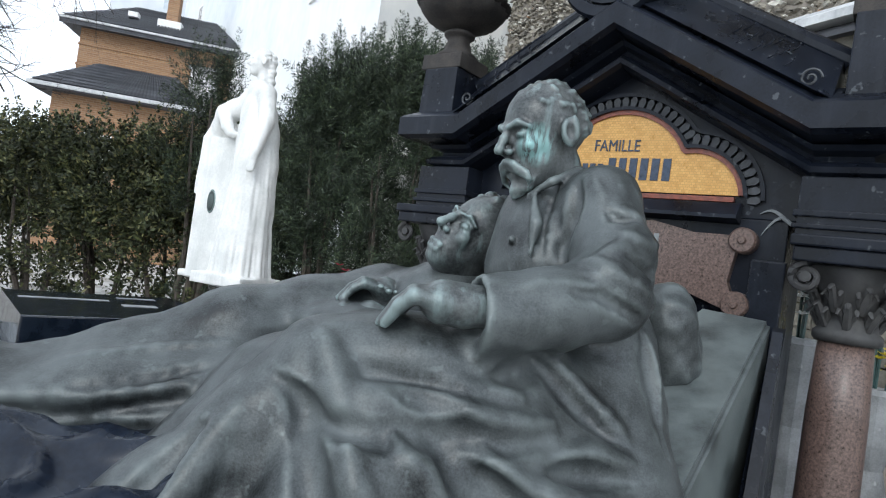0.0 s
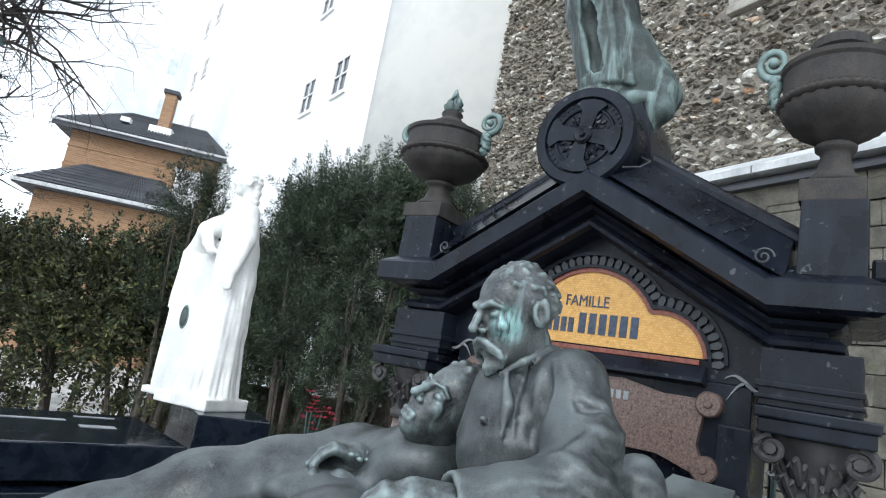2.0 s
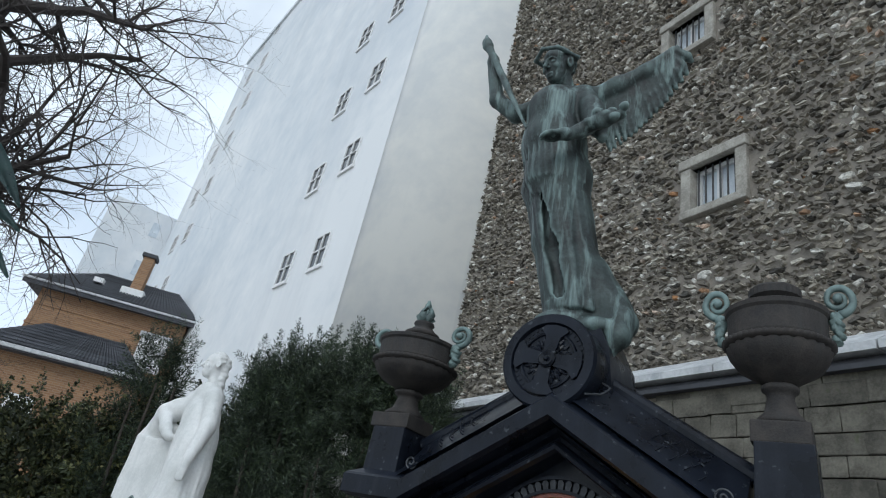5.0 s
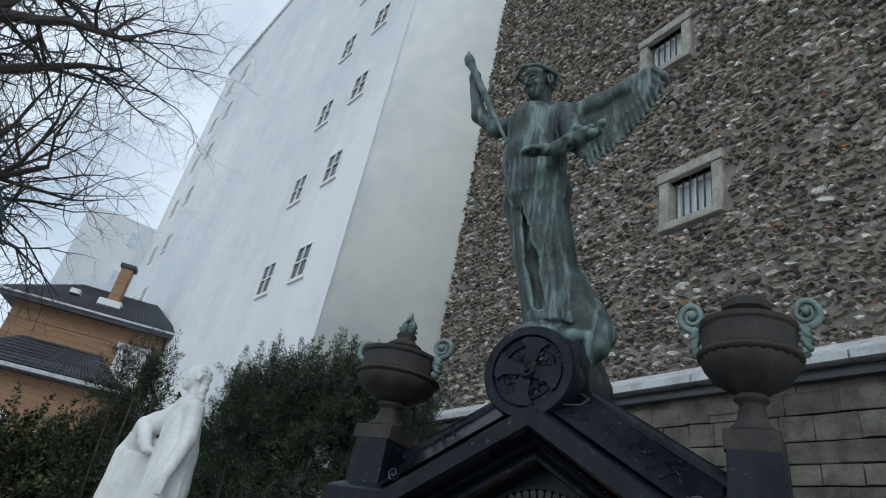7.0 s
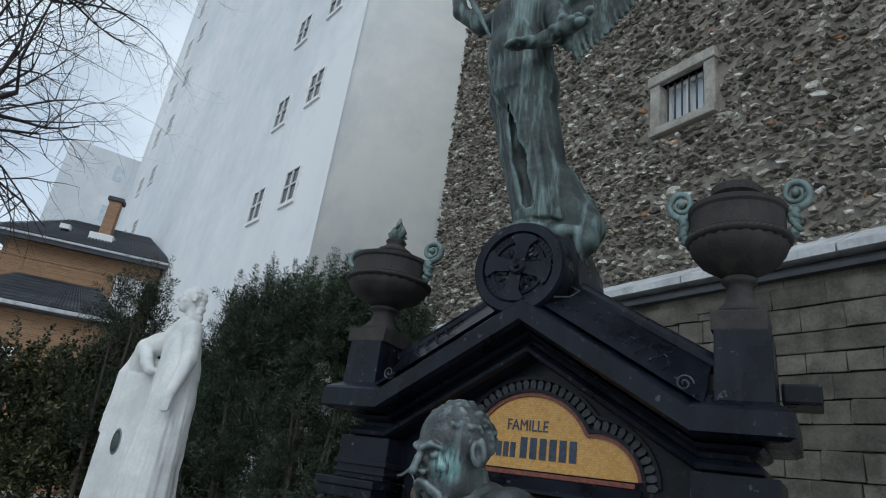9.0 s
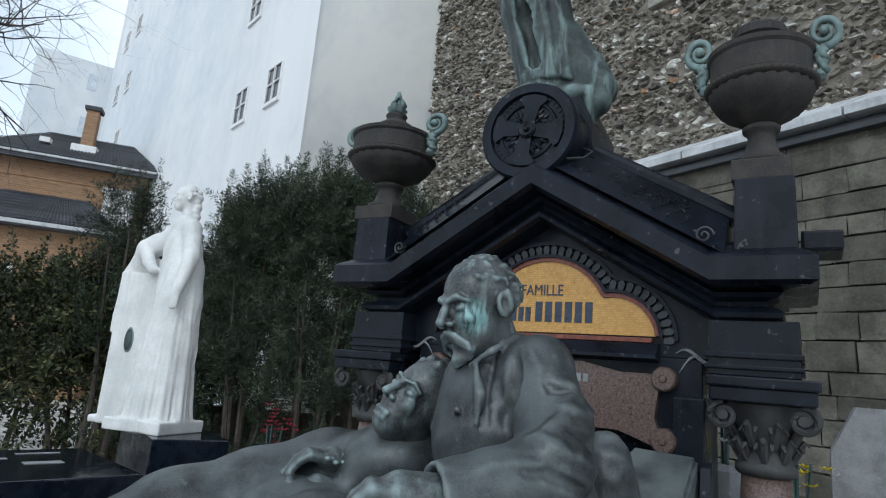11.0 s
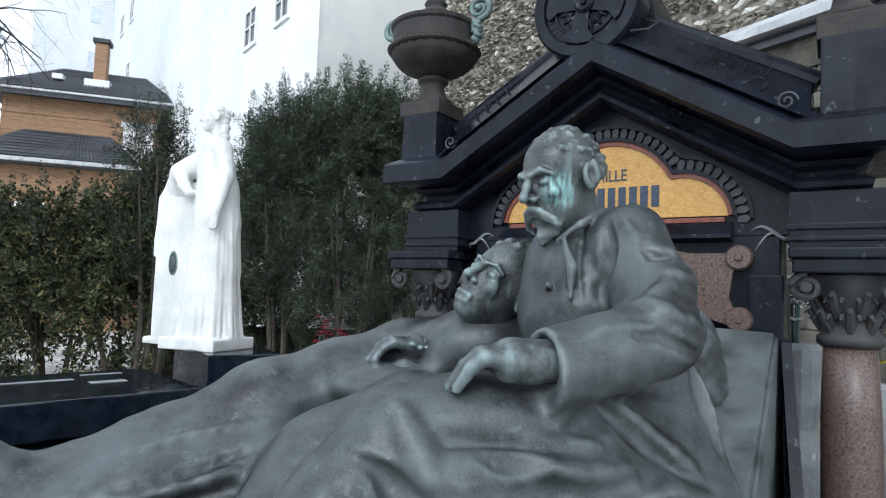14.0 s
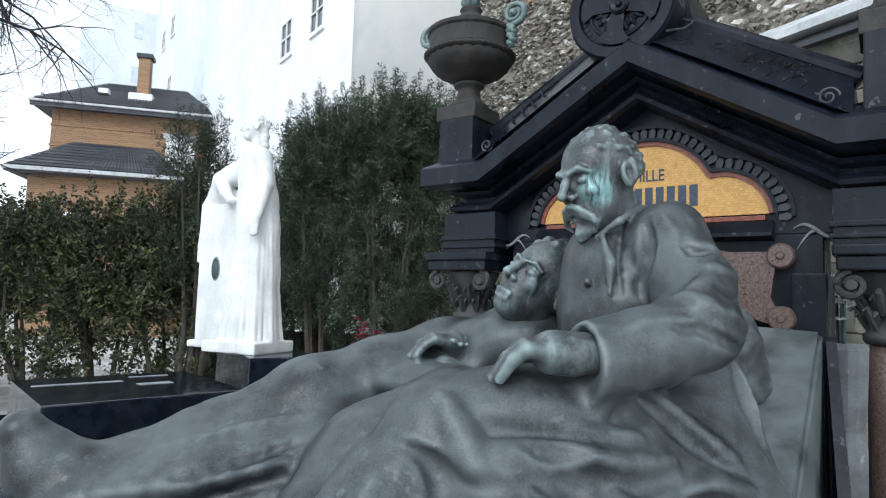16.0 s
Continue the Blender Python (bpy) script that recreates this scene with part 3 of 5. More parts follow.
def make_bare_tree():
    rng = np.random.default_rng(8)
    base = Vector((-6.4, 5.6, 0))
    t = thing("bare_tree", Matrix.Translation(base), "leafless tree with dark spreading branches and fine twigs", "tree")
    tr = bmesh.new()
    add_tube(tr, [(0, 0, 0), (.05, .05, 1.6), (.12, .1, 3.2), (.3, .25, 5.0), (.35, .4, 7.4)], [.24, .2, .17, .14, .06], 12)
    part("trunk", tr, TWIGS, t)
    fine = bmesh.new()

    def grow(p, d, length, r, level, bm):
        pts, rad = [p], [r]
        q, dd = p.copy(), d.copy()
        n = 5
        for i in range(n):
            dd = (dd + Vector(rng.normal(0, .22, 3)) + Vector((0, 0, .02 if level < 2 else -.04))).normalized()
            q = q + dd * length / n
            pts.append(q.copy())
            rad.append(r * (1 - .75 * (i + 1) / n))
        add_tube(bm, pts, rad, 7 if level == 0 else 4)
        if level < 3:
            for k in range((8, 8, 6)[level]):
                i = int(rng.integers(1, n + 1))
                side = Vector(rng.normal(0, 1, 3))
                nd = (dd * .55 + side.normalized() * .75 + Vector((0, 0, .12))).normalized()
                grow(pts[i], nd, length * rng.uniform(.42, .66), rad[i] * .66, level + 1, fine if level + 1 >= 2 else bm)

    for k, (z, d, L) in enumerate(((2.7, (.6, .25, .45), 2.6), (3.5, (.75, .1, .35), 2.7), (4.2, (.5, .6, .5), 2.6), (4.9, (.8, -.1, .45), 2.8), (5.6, (.5, .4, .8), 2.6), (3.2, (.2, .9, .4), 2.2), (6.4, (.6, .1, .9), 2.4), (4.4, (-.6, -.2, .6), 2.2), (5.4, (-.3, .6, .7), 2.2), (6.9, (.9, .3, .5), 2.2))):
        bm = bmesh.new()
        grow(Vector((.15, .12, z)), Vector(d).normalized(), L, .1, 0, bm)
        part("limb", bm, TWIGS, t)
    tagged(part("twig_mass", fine, TWIGS, t), kind="stuff")
    return t


# ---- sculpture: smooth solids on a fine lattice, skinned into one mesh ----
class Clay:
    def __init__(self, lo, hi, step):
        self.lo, self.h = np.array(lo, float), step
        n = np.ceil((np.array(hi) - self.lo) / step).astype(int) + 1
        self.ax = [self.lo[i] + step * np.arange(n[i]) for i in range(3)]
        self.d = np.full(n, 0.3, np.float32)

    def _win(self, a, b, pad):
        lo, hi = np.minimum(a, b) - pad, np.maximum(a, b) + pad
        sl = []
        for i in range(3):
            j0 = max(int((lo[i] - self.lo[i]) / self.h), 0)
            j1 = min(int((hi[i] - self.lo[i]) / self.h) + 2, len(self.ax[i]))
            sl.append(slice(j0, max(j1, j0)))
        g = np.meshgrid(*[self.ax[i][sl[i]] for i in range(3)], indexing="ij", sparse=True)
        return tuple(sl), g

    def _put(self, sl, d, k, cut):
        old = self.d[sl]
        if old.size == 0:
            return
        if cut:
            h = np.clip(0.5 - 0.5 * (old + d) / k, 0, 1)
            self.d[sl] = old * (1 - h) - d * h + k * h * (1 - h)
        else:
            h = np.clip(0.5 + 0.5 * (old - d) / k, 0, 1)
            self.d[sl] = old * (1 - h) + d * h - k * h * (1 - h)

    def limb(self, a, b, ra, rb=None, k=0.02, cut=False):
        a, b = np.array(a, float), np.array(b, float)
        rb = ra if rb is None else rb
        sl, (X, Y, Z) = self._win(a, b, max(ra, rb) + 2 * k + 2 * self.h)
        u = b - a
        t = np.clip(((X - a[0]) * u[0] + (Y - a[1]) * u[1] + (Z - a[2]) * u[2]) / max(u @ u, 1e-9), 0, 1)
        d = np.sqrt((X - a[0] - t * u[0]) ** 2 + (Y - a[1] - t * u[1]) ** 2 + (Z - a[2] - t * u[2]) ** 2) - (ra + (rb - ra) * t)
        self._put(sl, d, k, cut)
        return self

    def line(self, pts, radii, k=0.02, cut=False):
        for i in range(len(pts) - 1):
            ra, rb = (radii[i], radii[i + 1]) if isinstance(radii, (list, tuple)) else (radii, radii)
            self.limb(pts[i], pts[i + 1], ra, rb, k, cut)
        return self

    def laid(self, path, r=.014, sink=.4, cut=False, k=.012):
        """A fold that follows the front of the form along an (x, z) path."""
        pts = []
        for (xa, za), (xb, zb) in zip(path, path[1:]):
            for f in (0, .25, .5, .75):
                pts.append((xa + (xb - xa) * f, za + (zb - za) * f))
        pts.append(path[-1])
        out = []
        for x, z in pts:
            i, j = int(round((x - self.lo[0]) / self.h)), int(round((z - self.lo[2]) / self.h))
            if not (0 <= i < self.d.shape[0] and 0 <= j < self.d.shape[2]):
                continue
            hit = np.flatnonzero(self.d[i, :, j] < 0)
            if len(hit):
                out.append((x, self.ax[1][hit[0]], z))
        if len(out) < 3:
            return self
        runs, run = [], [out[0]]
        for p in out[1:]:
            if abs(p[1] - run[-1][1]) > .045:
                runs.append(run)
                run = []
            run.append(p)
        runs.append(run)
        for run in runs:
            n = len(run)
            if n < 5:
                continue
            ys = np.convolve(np.pad(np.array([p[1] for p in run]), 1, mode="edge"), (.25, .5, .25), mode="valid")
            rr = [r * (.2 + .8 * math.sin(math.pi * min(max(i / (n - 1), .04), .96))) for i in range(n)]
            self.line([(p[0], y + rr[i] * (sink if not cut else -sink), p[2]) for i, (p, y) in enumerate(zip(run, ys))], rr, k=k, cut=cut)
        return self

    def egg(self, c, r, axes=None, k=0.02, cut=False):
        c, r = np.array(c, float), np.array(r, float)
        sl, (X, Y, Z) = self._win(c, c, r.max() + 2 * k + 2 * self.h)
        q = [X - c[0], Y - c[1], Z - c[2]]
        if axes is not None:
            q = [q[0] * e[0] + q[1] * e[1] + q[2] * e[2] for e in axes]
        f = np.sqrt(sum((q[i] / r[i]) ** 2 for i in range(3)))
        g = np.sqrt(sum((q[i] / r[i] ** 2) ** 2 for i in range(3))) + 1e-6
        self._put(sl, f * (f - 1) / g, k, cut)
        return self

    def slab(self, c, half, axes, rnd=0.02, k=0.02, cut=False):
        c, half = np.array(c, float), np.array(half, float)
        sl, (X, Y, Z) = self._win(c, c, np.linalg.norm(half) + 2 * k)
        q = [X - c[0], Y - c[1], Z - c[2]]
        q = [np.abs(q[0] * e[0] + q[1] * e[1] + q[2] * e[2]) - h_ + rnd for e, h_ in zip(axes, half)]
        d = np.sqrt(sum(np.maximum(v, 0) ** 2 for v in q)) + np.minimum(np.maximum(np.maximum(q[0], q[1]), q[2]), 0) - rnd
        self._put(sl, d, k, cut)
        return self

    def rough(self, size, amp, seed, stretch=(1, 1, 1), zone=None):
        """Adds lattice noise to the surface, within a zone (lo, hi) if given."""
        rng = np.random.default_rng(seed)
        T = rng.random((32, 32, 32)).astype(np.float32)
        sl, (X, Y, Z) = self._win(*(map(np.array, zone) if zone else (self.lo, [a[-1] for a in self.ax])), 0.0)
        P = [X / (size * stretch[0]), Y / (size * stretch[1]), Z / (size * stretch[2])]
        I = [np.floor(p).astype(int) for p in P]
        W = [(p - i) for p, i in zip(P, I)]
        W = [w * w * (3 - 2 * w) for w in W]
        v = 0
        for dx in (0, 1):
            for dy in (0, 1):
                for dz in (0, 1):
                    v = v + T[(I[0] + dx) % 32, (I[1] + dy) % 32, (I[2] + dz) % 32] * (W[0] if dx else 1 - W[0]) * (W[1] if dy else 1 - W[1]) * (W[2] if dz else 1 - W[2])
        self.d[sl] += (amp * (v - 0.5) * 2).astype(np.float32)
        return self

    def pleats(self, size, amp, seed, axes, zone=None):
        """Creased cloth: sharp-crested noise, long in the first axis."""
        rng = np.random.default_rng(seed)
        T = rng.random((32, 32, 32)).astype(np.float32)
        sl, (X, Y, Z) = self._win(*(map(np.array, zone) if zone else (self.lo, [a[-1] for a in self.ax])), 0.0)
        P = [(X * e[0] + Y * e[1] + Z * e[2]) / s for e, s in zip(axes, (size * 4, size, size))]
        I = [np.floor(p).astype(int) for p in P]
        W = [(p - i) for p, i in zip(P, I)]
        W = [w * w * (3 - 2 * w) for w in W]
        v = 0
        for dx in (0, 1):
            for dy in (0, 1):
                for dz in (0, 1):
                    v = v + T[(I[0] + dx) % 32, (I[1] + dy) % 32, (I[2] + dz) % 32] * (W[0] if dx else 1 - W[0]) * (W[1] if dy else 1 - W[1]) * (W[2] if dz else 1 - W[2])
        self.d[sl] += (amp * (np.abs(2 * v - 1) * 2 - .6)).astype(np.float32)
        return self

    def skin(self, origin=(0, 0, 0)):
        """Surface nets: one vertex in each crossed cell, one quad for each crossed edge."""
        D, h = self.d, self.h
        D[0], D[-1], D[:, 0], D[:, -1], D[:, :, 0], D[:, :, -1] = [np.float32(0.05)] * 6
        S = D < 0
        n = np.array(D.shape) - 1
        cnt = np.zeros(n, np.int8)
        for dx in (0, 1):
            for dy in (0, 1):
                for dz in (0, 1):
                    cnt += S[dx:dx + n[0], dy:dy + n[1], dz:dz + n[2]]
        act = np.argwhere((cnt > 0) & (cnt < 8))
        ids = np.full(n, -1, np.int64)
        ids[tuple(act.T)] = np.arange(len(act))
        acc, num = np.zeros((len(act), 3)), np.zeros(len(act))
        cor = [np.array(c) for c in ((0, 0, 0), (1, 0, 0), (0, 1, 0), (1, 1, 0), (0, 0, 1), (1, 0, 1), (0, 1, 1), (1, 1, 1))]
        for i, a in enumerate(cor):
            for b in cor[i + 1:]:
                if np.abs(a - b).sum() != 1:
                    continue
                va, vb = D[tuple((act + a).T)], D[tuple((act + b).T)]
                x = (va < 0) != (vb < 0)
                t = np.where(x, va / np.where(x, va - vb, 1), 0)
                acc += np.where(x[:, None], a + t[:, None] * (b - a), 0)
                num += x
        co = (act + acc / num[:, None]) * h + self.lo - np.array(origin)
        quads = []
        for ax in range(3):
            o1, o2 = [(1, 2), (2, 0), (0, 1)][ax]
            e = np.eye(3, dtype=int)
            sl0 = [slice(1, -1)] * 3
            sl0[ax] = slice(0, -1)
            sl1 = list(sl0)
            sl1[ax] = slice(1, None)
            a, b = S[tuple(sl0)], S[tuple(sl1)]
            for flag in (True, False):
                w = np.argwhere((a != b) & (a == flag))
                w = w + np.array([0 if i == ax else 1 for i in range(3)])
                q = [ids[tuple((w - x).T)] for x in (e[o1] + e[o2], e[o2], 0 * e[0], e[o1])]
                q = np.stack(q if flag else q[::-1], 1)
                quads.append(q[(q >= 0).all(1)])
        return co, np.concatenate(quads)


def sculpture(name, pieces, materials, origin, label, category="statue"):
    """Joins the skins of several lumps into one mesh, a material a lump."""
    vs, fs, mi, n = [], [], [], 0
    for clay, k in pieces:
        co, q = clay.skin(origin)
        vs.append(co)
        fs.append(q + n)
        mi += [k] * len(q)
        n += len(co)
    vs, fs = np.concatenate(vs), np.concatenate(fs)
    me = bpy.data.meshes.new(name)
    me.vertices.add(len(vs))
    me.vertices.foreach_set("co", vs.ravel())
    me.loops.add(len(fs) * 4)
    me.loops.foreach_set("vertex_index", fs.ravel().astype(np.int32))
    me.polygons.add(len(fs))
    me.polygons.foreach_set("loop_start", np.arange(len(fs), dtype=np.int32) * 4)
    for m in materials:
        me.materials.append(m)
    me.polygons.foreach_set("material_index", np.array(mi, np.int32))
    me.update(calc_edges=True)
    me.shade_smooth()
    ob = new(name, me)
    ob.location = origin
    return tagged(ob, label, category)


def frame_of(forward, up):
    f = np.array(forward, float)
    f /= np.linalg.norm(f)
    u = np.array(up, float)
    u -= f * (u @ f)
    u /= np.linalg.norm(u)
    return f, np.cross(u, f), u


def carve_head(clay, c, forward, up, s=1.0, beard=False, hair="short", neck=0.2):
    """A head: forward, left and up axes; s = 1 is about 0.24 m from crown to chin."""
    f, l, u = frame_of(forward, up)
    c = np.array(c, float)

    def at(x, y, z):
        return c + s * (x * f + y * l + z * u)
    A = (f, l, u)
    clay.limb(at(-.03, 0, -.07), at(-.05, 0, -neck), .056 * s, .062 * s, k=.02 * s)
    clay.egg(at(-.014, 0, .03), np.array((.104, .08, .092)) * s, A, k=.01 * s)
    clay.egg(at(.03, 0, -.04), np.array((.068, .062, .08)) * s, A, k=.03 * s)
    clay.egg(at(.055, 0, -.1), np.array((.034, .034, .026)) * s, A, k=.03 * s)
    for y in (-1, 1):
        clay.egg(at(.058, y * .044, -.028), np.array((.03, .02, .02)) * s, A, k=.014 * s)
        clay.line([at(.1, y * .017, -.038), at(.094, y * .034, -.06)], [.004 * s, .003 * s], k=.008 * s, cut=True)
        clay.line([at(.083, y * .03, .012), at(.07, y * .05, .004)], [.004 * s, .003 * s], k=.004 * s)
        clay.line([at(.06, y * .066, .0), at(.05, y * .06, -.05)], [.006 * s, .004 * s], k=.02 * s, cut=True)
        clay.egg(at(.1, y * .033, .0), np.array((.02, .02, .011)) * s, A, k=.014 * s, cut=True)
        clay.egg(at(.079, y * .032, -.001), np.array((.014, .016, .011)) * s, A, k=.004 * s)
        clay.line([at(.099, y * .012, .02), at(.09, y * .035, .026), at(.073, y * .056, .014)], [(.0075 if beard else .003) * s, (.007 if beard else .003) * s, .003 * s], k=.01 * s)
        clay.egg(at(-.008, y * .086, -.008), np.array((.02, .012, .034)) * s, A, k=.005 * s)
        clay.egg(at(-.021, y * .093, .0), np.array((.012, .01, .03)) * s, A, k=.005 * s)
        clay.egg(at(-.004, y * .1, -.006), np.array((.01, .011, .02)) * s, A, k=.004 * s, cut=True)
        clay.limb(at(.106, y * .011, -.036), at(.104, y * .013, -.036), .008 * s, k=.006 * s)
    clay.line([at(.094, 0, .018), at(.108, 0, -.005), at(.125, 0, -.03)], [.008 * s, .009 * s, .0115 * s], k=.009 * s)
    clay.limb(at(.095, -.02, -.074), at(.095, .02, -.074), .007 * s, k=.008 * s)
    clay.limb(at(.091, -.016, -.087), at(.091, .016, -.087), .008 * s, k=.008 * s)
    clay.limb(at(.1, -.018, -.08), at(.1, .018, -.08), .002 * s, k=.006 * s, cut=True)
    if beard:
        for y in (-1, 1):
            for j in range(4):
                o = .005 * j
                clay.line([at(.108 - o * .4, y * .004, -.056 - o), at(.104 - o * .4, y * (.024 + o * .4), -.064 - o * 1.2), at(.086, y * (.046 + o * .3), -.086 - o), at(.078, y * (.052 - o), -.104 - o)], [.008 * s, .008 * s, .006 * s, .003 * s], k=.003 * s)
            for j in range(7):
                clay.line([at(.082 - .006 * j, y * .012 * (j % 4), -.1), at(.096 - .008 * j, y * .009 * (j % 4), -.122), at(.098 - .009 * j, y * (.005 + .005 * (j % 3)), -.144 + .005 * j)], [.008 * s, .008 * s, .003 * s], k=.003 * s)
        clay.line([at(.07, 0, -.1), at(.085, 0, -.125)], [.02 * s, .014 * s], k=.012 * s)
    # a cap of hair, combed back in locks that lie along the skull
    rng = np.random.default_rng(5)
    short = hair == "short"
    big = np.array((.096, .077, .084)) if short else np.array((.104, .085, .094))
    mid = np.array((-.022, 0, .032)) if short else np.array((-.026, 0, .028))
    clay.egg(at(*mid), big * s, A, k=.008 * s)
    for i in range(120 if short else 110):
        a, e = rng.uniform(-math.pi, math.pi), rng.uniform(-.45 if short else -.9, 1.5)
        d = np.array((math.cos(e) * math.cos(a), math.cos(e) * math.sin(a), math.sin(e)))
        if d[0] > .62 and d[2] < .72 or d[0] > .2 and d[2] < .3 or d[2] < -.1 and d[0] > -.35:
            continue
        flow = np.array((-.8, rng.normal(0, .35), -.5 + rng.normal(0, .3)))
        pts = []
        for q in range(4):
            pts.append(at(*(mid + d * big * (1.03 + .02 * math.sin(q * 1.6 + i)))))
            d = d + flow * (.1 if short else .13) + np.cross(d, flow) * (.06 * math.sin(q * 2.1 + i * .7))
            d = d / np.linalg.norm(d)
        r = rng.uniform(.006, .0105) * s * (1 if short else 1.35)
        clay.line(pts, [r * .5, r, r, r * .4], k=.0025 * s)
    return at


def carve_hand(clay, wrist, knuckle, tips, palm=.036, r=.0105):
    """A hand from wrist to knuckles, with a finger to each of the tips."""
    w, kn = np.array(wrist, float), np.array(knuckle, float)
    clay.limb(w, w + (kn - w) * .5, palm * .8, palm, k=.02)
    clay.limb(w + (kn - w) * .45, kn, palm, palm * .8, k=.015)
    tips = [np.array(t, float) for t in tips]
    mid = sum(tips) / len(tips)
    for t in tips:
        base = kn + (t - mid) * .7
        bend = (base + t) / 2 + np.array((0, 0, .012))
        clay.line([base, bend, t], [r * 1.3, r * 1.15, r * .85], k=.006)


def fist(clay, wrist, knuckle, tip, w):
    """A resting hand: broad back, four close fingers bent down, a thumb."""
    a, k, t = (np.array(p, float) for p in (wrist, knuckle, tip))
    f = (k - a) / np.linalg.norm(k - a)
    side = np.cross(f, (0, 0, 1.0))
    side /= np.linalg.norm(side)
    clay.limb(a, a + (k - a) * .4, w * .85, w, k=.015)
    for i in range(4):
        o = side * (i - 1.5) * w * .5
        base = k + o + np.array((0, 0, -.004 * abs(i - 1.5)))
        clay.limb(a + (k - a) * .35 + o * .8, base, w * .44, w * .36, k=.014)
        end = t + o + np.array((0, 0, -.01 - .003 * i)) + f * (.008 if i in (1, 2) else 0)
        knee = base * .5 + end * .5 + np.array((0, 0, .008))
        clay.line([base, knee, end], [w * .34, w * .31, w * .25], k=.004)
    o = side * w * 1.05
    clay.line([a + (k - a) * .45 + o * .8, k + o * 1.1 - np.array((0, 0, .012)), k * .5 + t * .5 + o - np.array((0, 0, .02))], [w * .45, w * .36, w * .26], k=.008)


def make_couple():
    c = Clay((-1.32, .52, .86), (.86, 2.06, 1.86), .0075)
    # the woman lying under a cover
    c.line([(.04, 1.83, 1.41), (-.12, 1.78, 1.41), (-.3, 1.69, 1.37), (-.48, 1.6, 1.31), (-.7, 1.5, 1.22), (-.92, 1.42, 1.17)],
           [.14, .135, .12, .13, .11, .09], k=.06)
    c.line([(-.46, 1.46, 1.2), (-.7, 1.37, 1.17), (-.9, 1.33, 1.15)], [.12, .1, .08], k=.06)
    c.line([(-.92, 1.38, 1.14), (-1.01, 1.35, 1.22), (-1.05, 1.33, 1.3)], [.09, .07, .045], k=.05)
    c.line([(-.5, 1.45, 1.12), (-.92, 1.3, 1.06)], [.14, .11], k=.06)
    c.line([(.1, 1.68, 1.52), (.0, 1.7, 1.47), (-.12, 1.66, 1.46)], [.11, .1, .05], k=.04)
    c.egg((.05, 1.6, 1.5), (.13, .1, .085), k=.05)
    c.line([(.08, 1.62, 1.46), (-.05, 1.58, 1.455)], [.06, .042], k=.03)
    # the man: trunk, shoulders, near arm with its open cuff
    c.line([(.27, 1.47, 1.72), (.3, 1.44, 1.6), (.34, 1.4, 1.42), (.37, 1.36, 1.24)], [.12, .15, .165, .18], k=.06)
    c.egg((.23, 1.43, 1.62), (.1, .12, .16), k=.05)
    c.line([(.3, 1.62, 1.72), (.3, 1.48, 1.765), (.355, 1.34, 1.765)], [.06, .082, .082], k=.05)
    c.line([(.34, 1.33, 1.755), (.362, 1.24, 1.65), (.335, 1.16, 1.572)], [.086, .083, .082], k=.02)
    c.line([(.335, 1.16, 1.57), (.22, 1.115, 1.53), (.085, 1.07, 1.505)], [.082, .076, .075], k=.02)
    d = frame_of((-.97, -.2, -.06), (0, 0, 1))
    c.slab(np.array((.085, 1.07, 1.515)) + d[0] * .09, (.09, .14, .1), d, .004, k=.004, cut=True)
    c.egg(np.array((.085, 1.07, 1.515)), (.03, .05, .05), k=.01, cut=True)
    c.line([(.3, 1.66, 1.66), (.2, 1.76, 1.55), (0, 1.78, 1.48)], [.06, .06, .06], k=.04)
    # sleeve and coat folds
    c.laid([(.317, 1.778), (.342, 1.723), (.396, 1.719)], .012, cut=True)
    c.laid([(.29, 1.633), (.35, 1.665), (.384, 1.717)], .013)
    c.laid([(.353, 1.648), (.409, 1.627), (.459, 1.645)], .011, cut=True)
    c.laid([(.34, 1.69), (.4, 1.672), (.46, 1.69)], .012)
    c.laid([(.27, 1.607), (.366, 1.597), (.441, 1.561)], .012)
    c.laid([(.2, 1.58), (.3, 1.572), (.4, 1.53)], .01, cut=True)
    c.laid([(.12, 1.55), (.19, 1.575), (.28, 1.585)], .01)
    c.laid([(.222, 1.823), (.2, 1.715), (.195, 1.6)], .012)
    c.laid([(.25, 1.8), (.228, 1.715), (.222, 1.61)], .008, cut=True)
    c.laid([(.215, 1.815), (.262, 1.83), (.31, 1.85)], .014)
    c.laid([(.278, 1.8), (.272, 1.72), (.262, 1.64), (.25, 1.58)], .02, cut=True, k=.012, sink=.2)
    c.line([(.19, 1.36, 1.765), (.235, 1.335, 1.8), (.295, 1.37, 1.835), (.325, 1.47, 1.84)], [.006, .01, .012, .01], k=.006)
    c.line([(.2, 1.345, 1.765), (.205, 1.3, 1.7), (.2, 1.285, 1.63)], [.006, .01, .004], k=.006)
    c.laid([(.31, 1.8), (.33, 1.74), (.4, 1.73)], .012, k=.012)
    c.laid([(.25, 1.64), (.3, 1.625), (.35, 1.6)], .014, k=.012)
    for z in (1.66, 1.6, 1.54):
        c.egg((.16 + (1.66 - z) * .2, 1.325, z), (.008, .008, .008), k=.004)
    # skirts of the coat, the raised thigh and knee, the shin under cloth
    c.line([(.37, 1.34, 1.44), (.4, 1.3, 1.32), (.42, 1.27, 1.2)], [.14, .12, .09], k=.04)
    c.line([(.34, 1.27, 1.3), (.1, 1.17, 1.36), (-.17, 1.1, 1.375)], [.15, .115, .085], k=.05)
    c.line([(-.17, 1.1, 1.375), (-.255, 1.07, 1.27), (-.38, 1.0, 1.12), (-.52, .94, 1.0)], [.085, .088, .1, .1], k=.05)
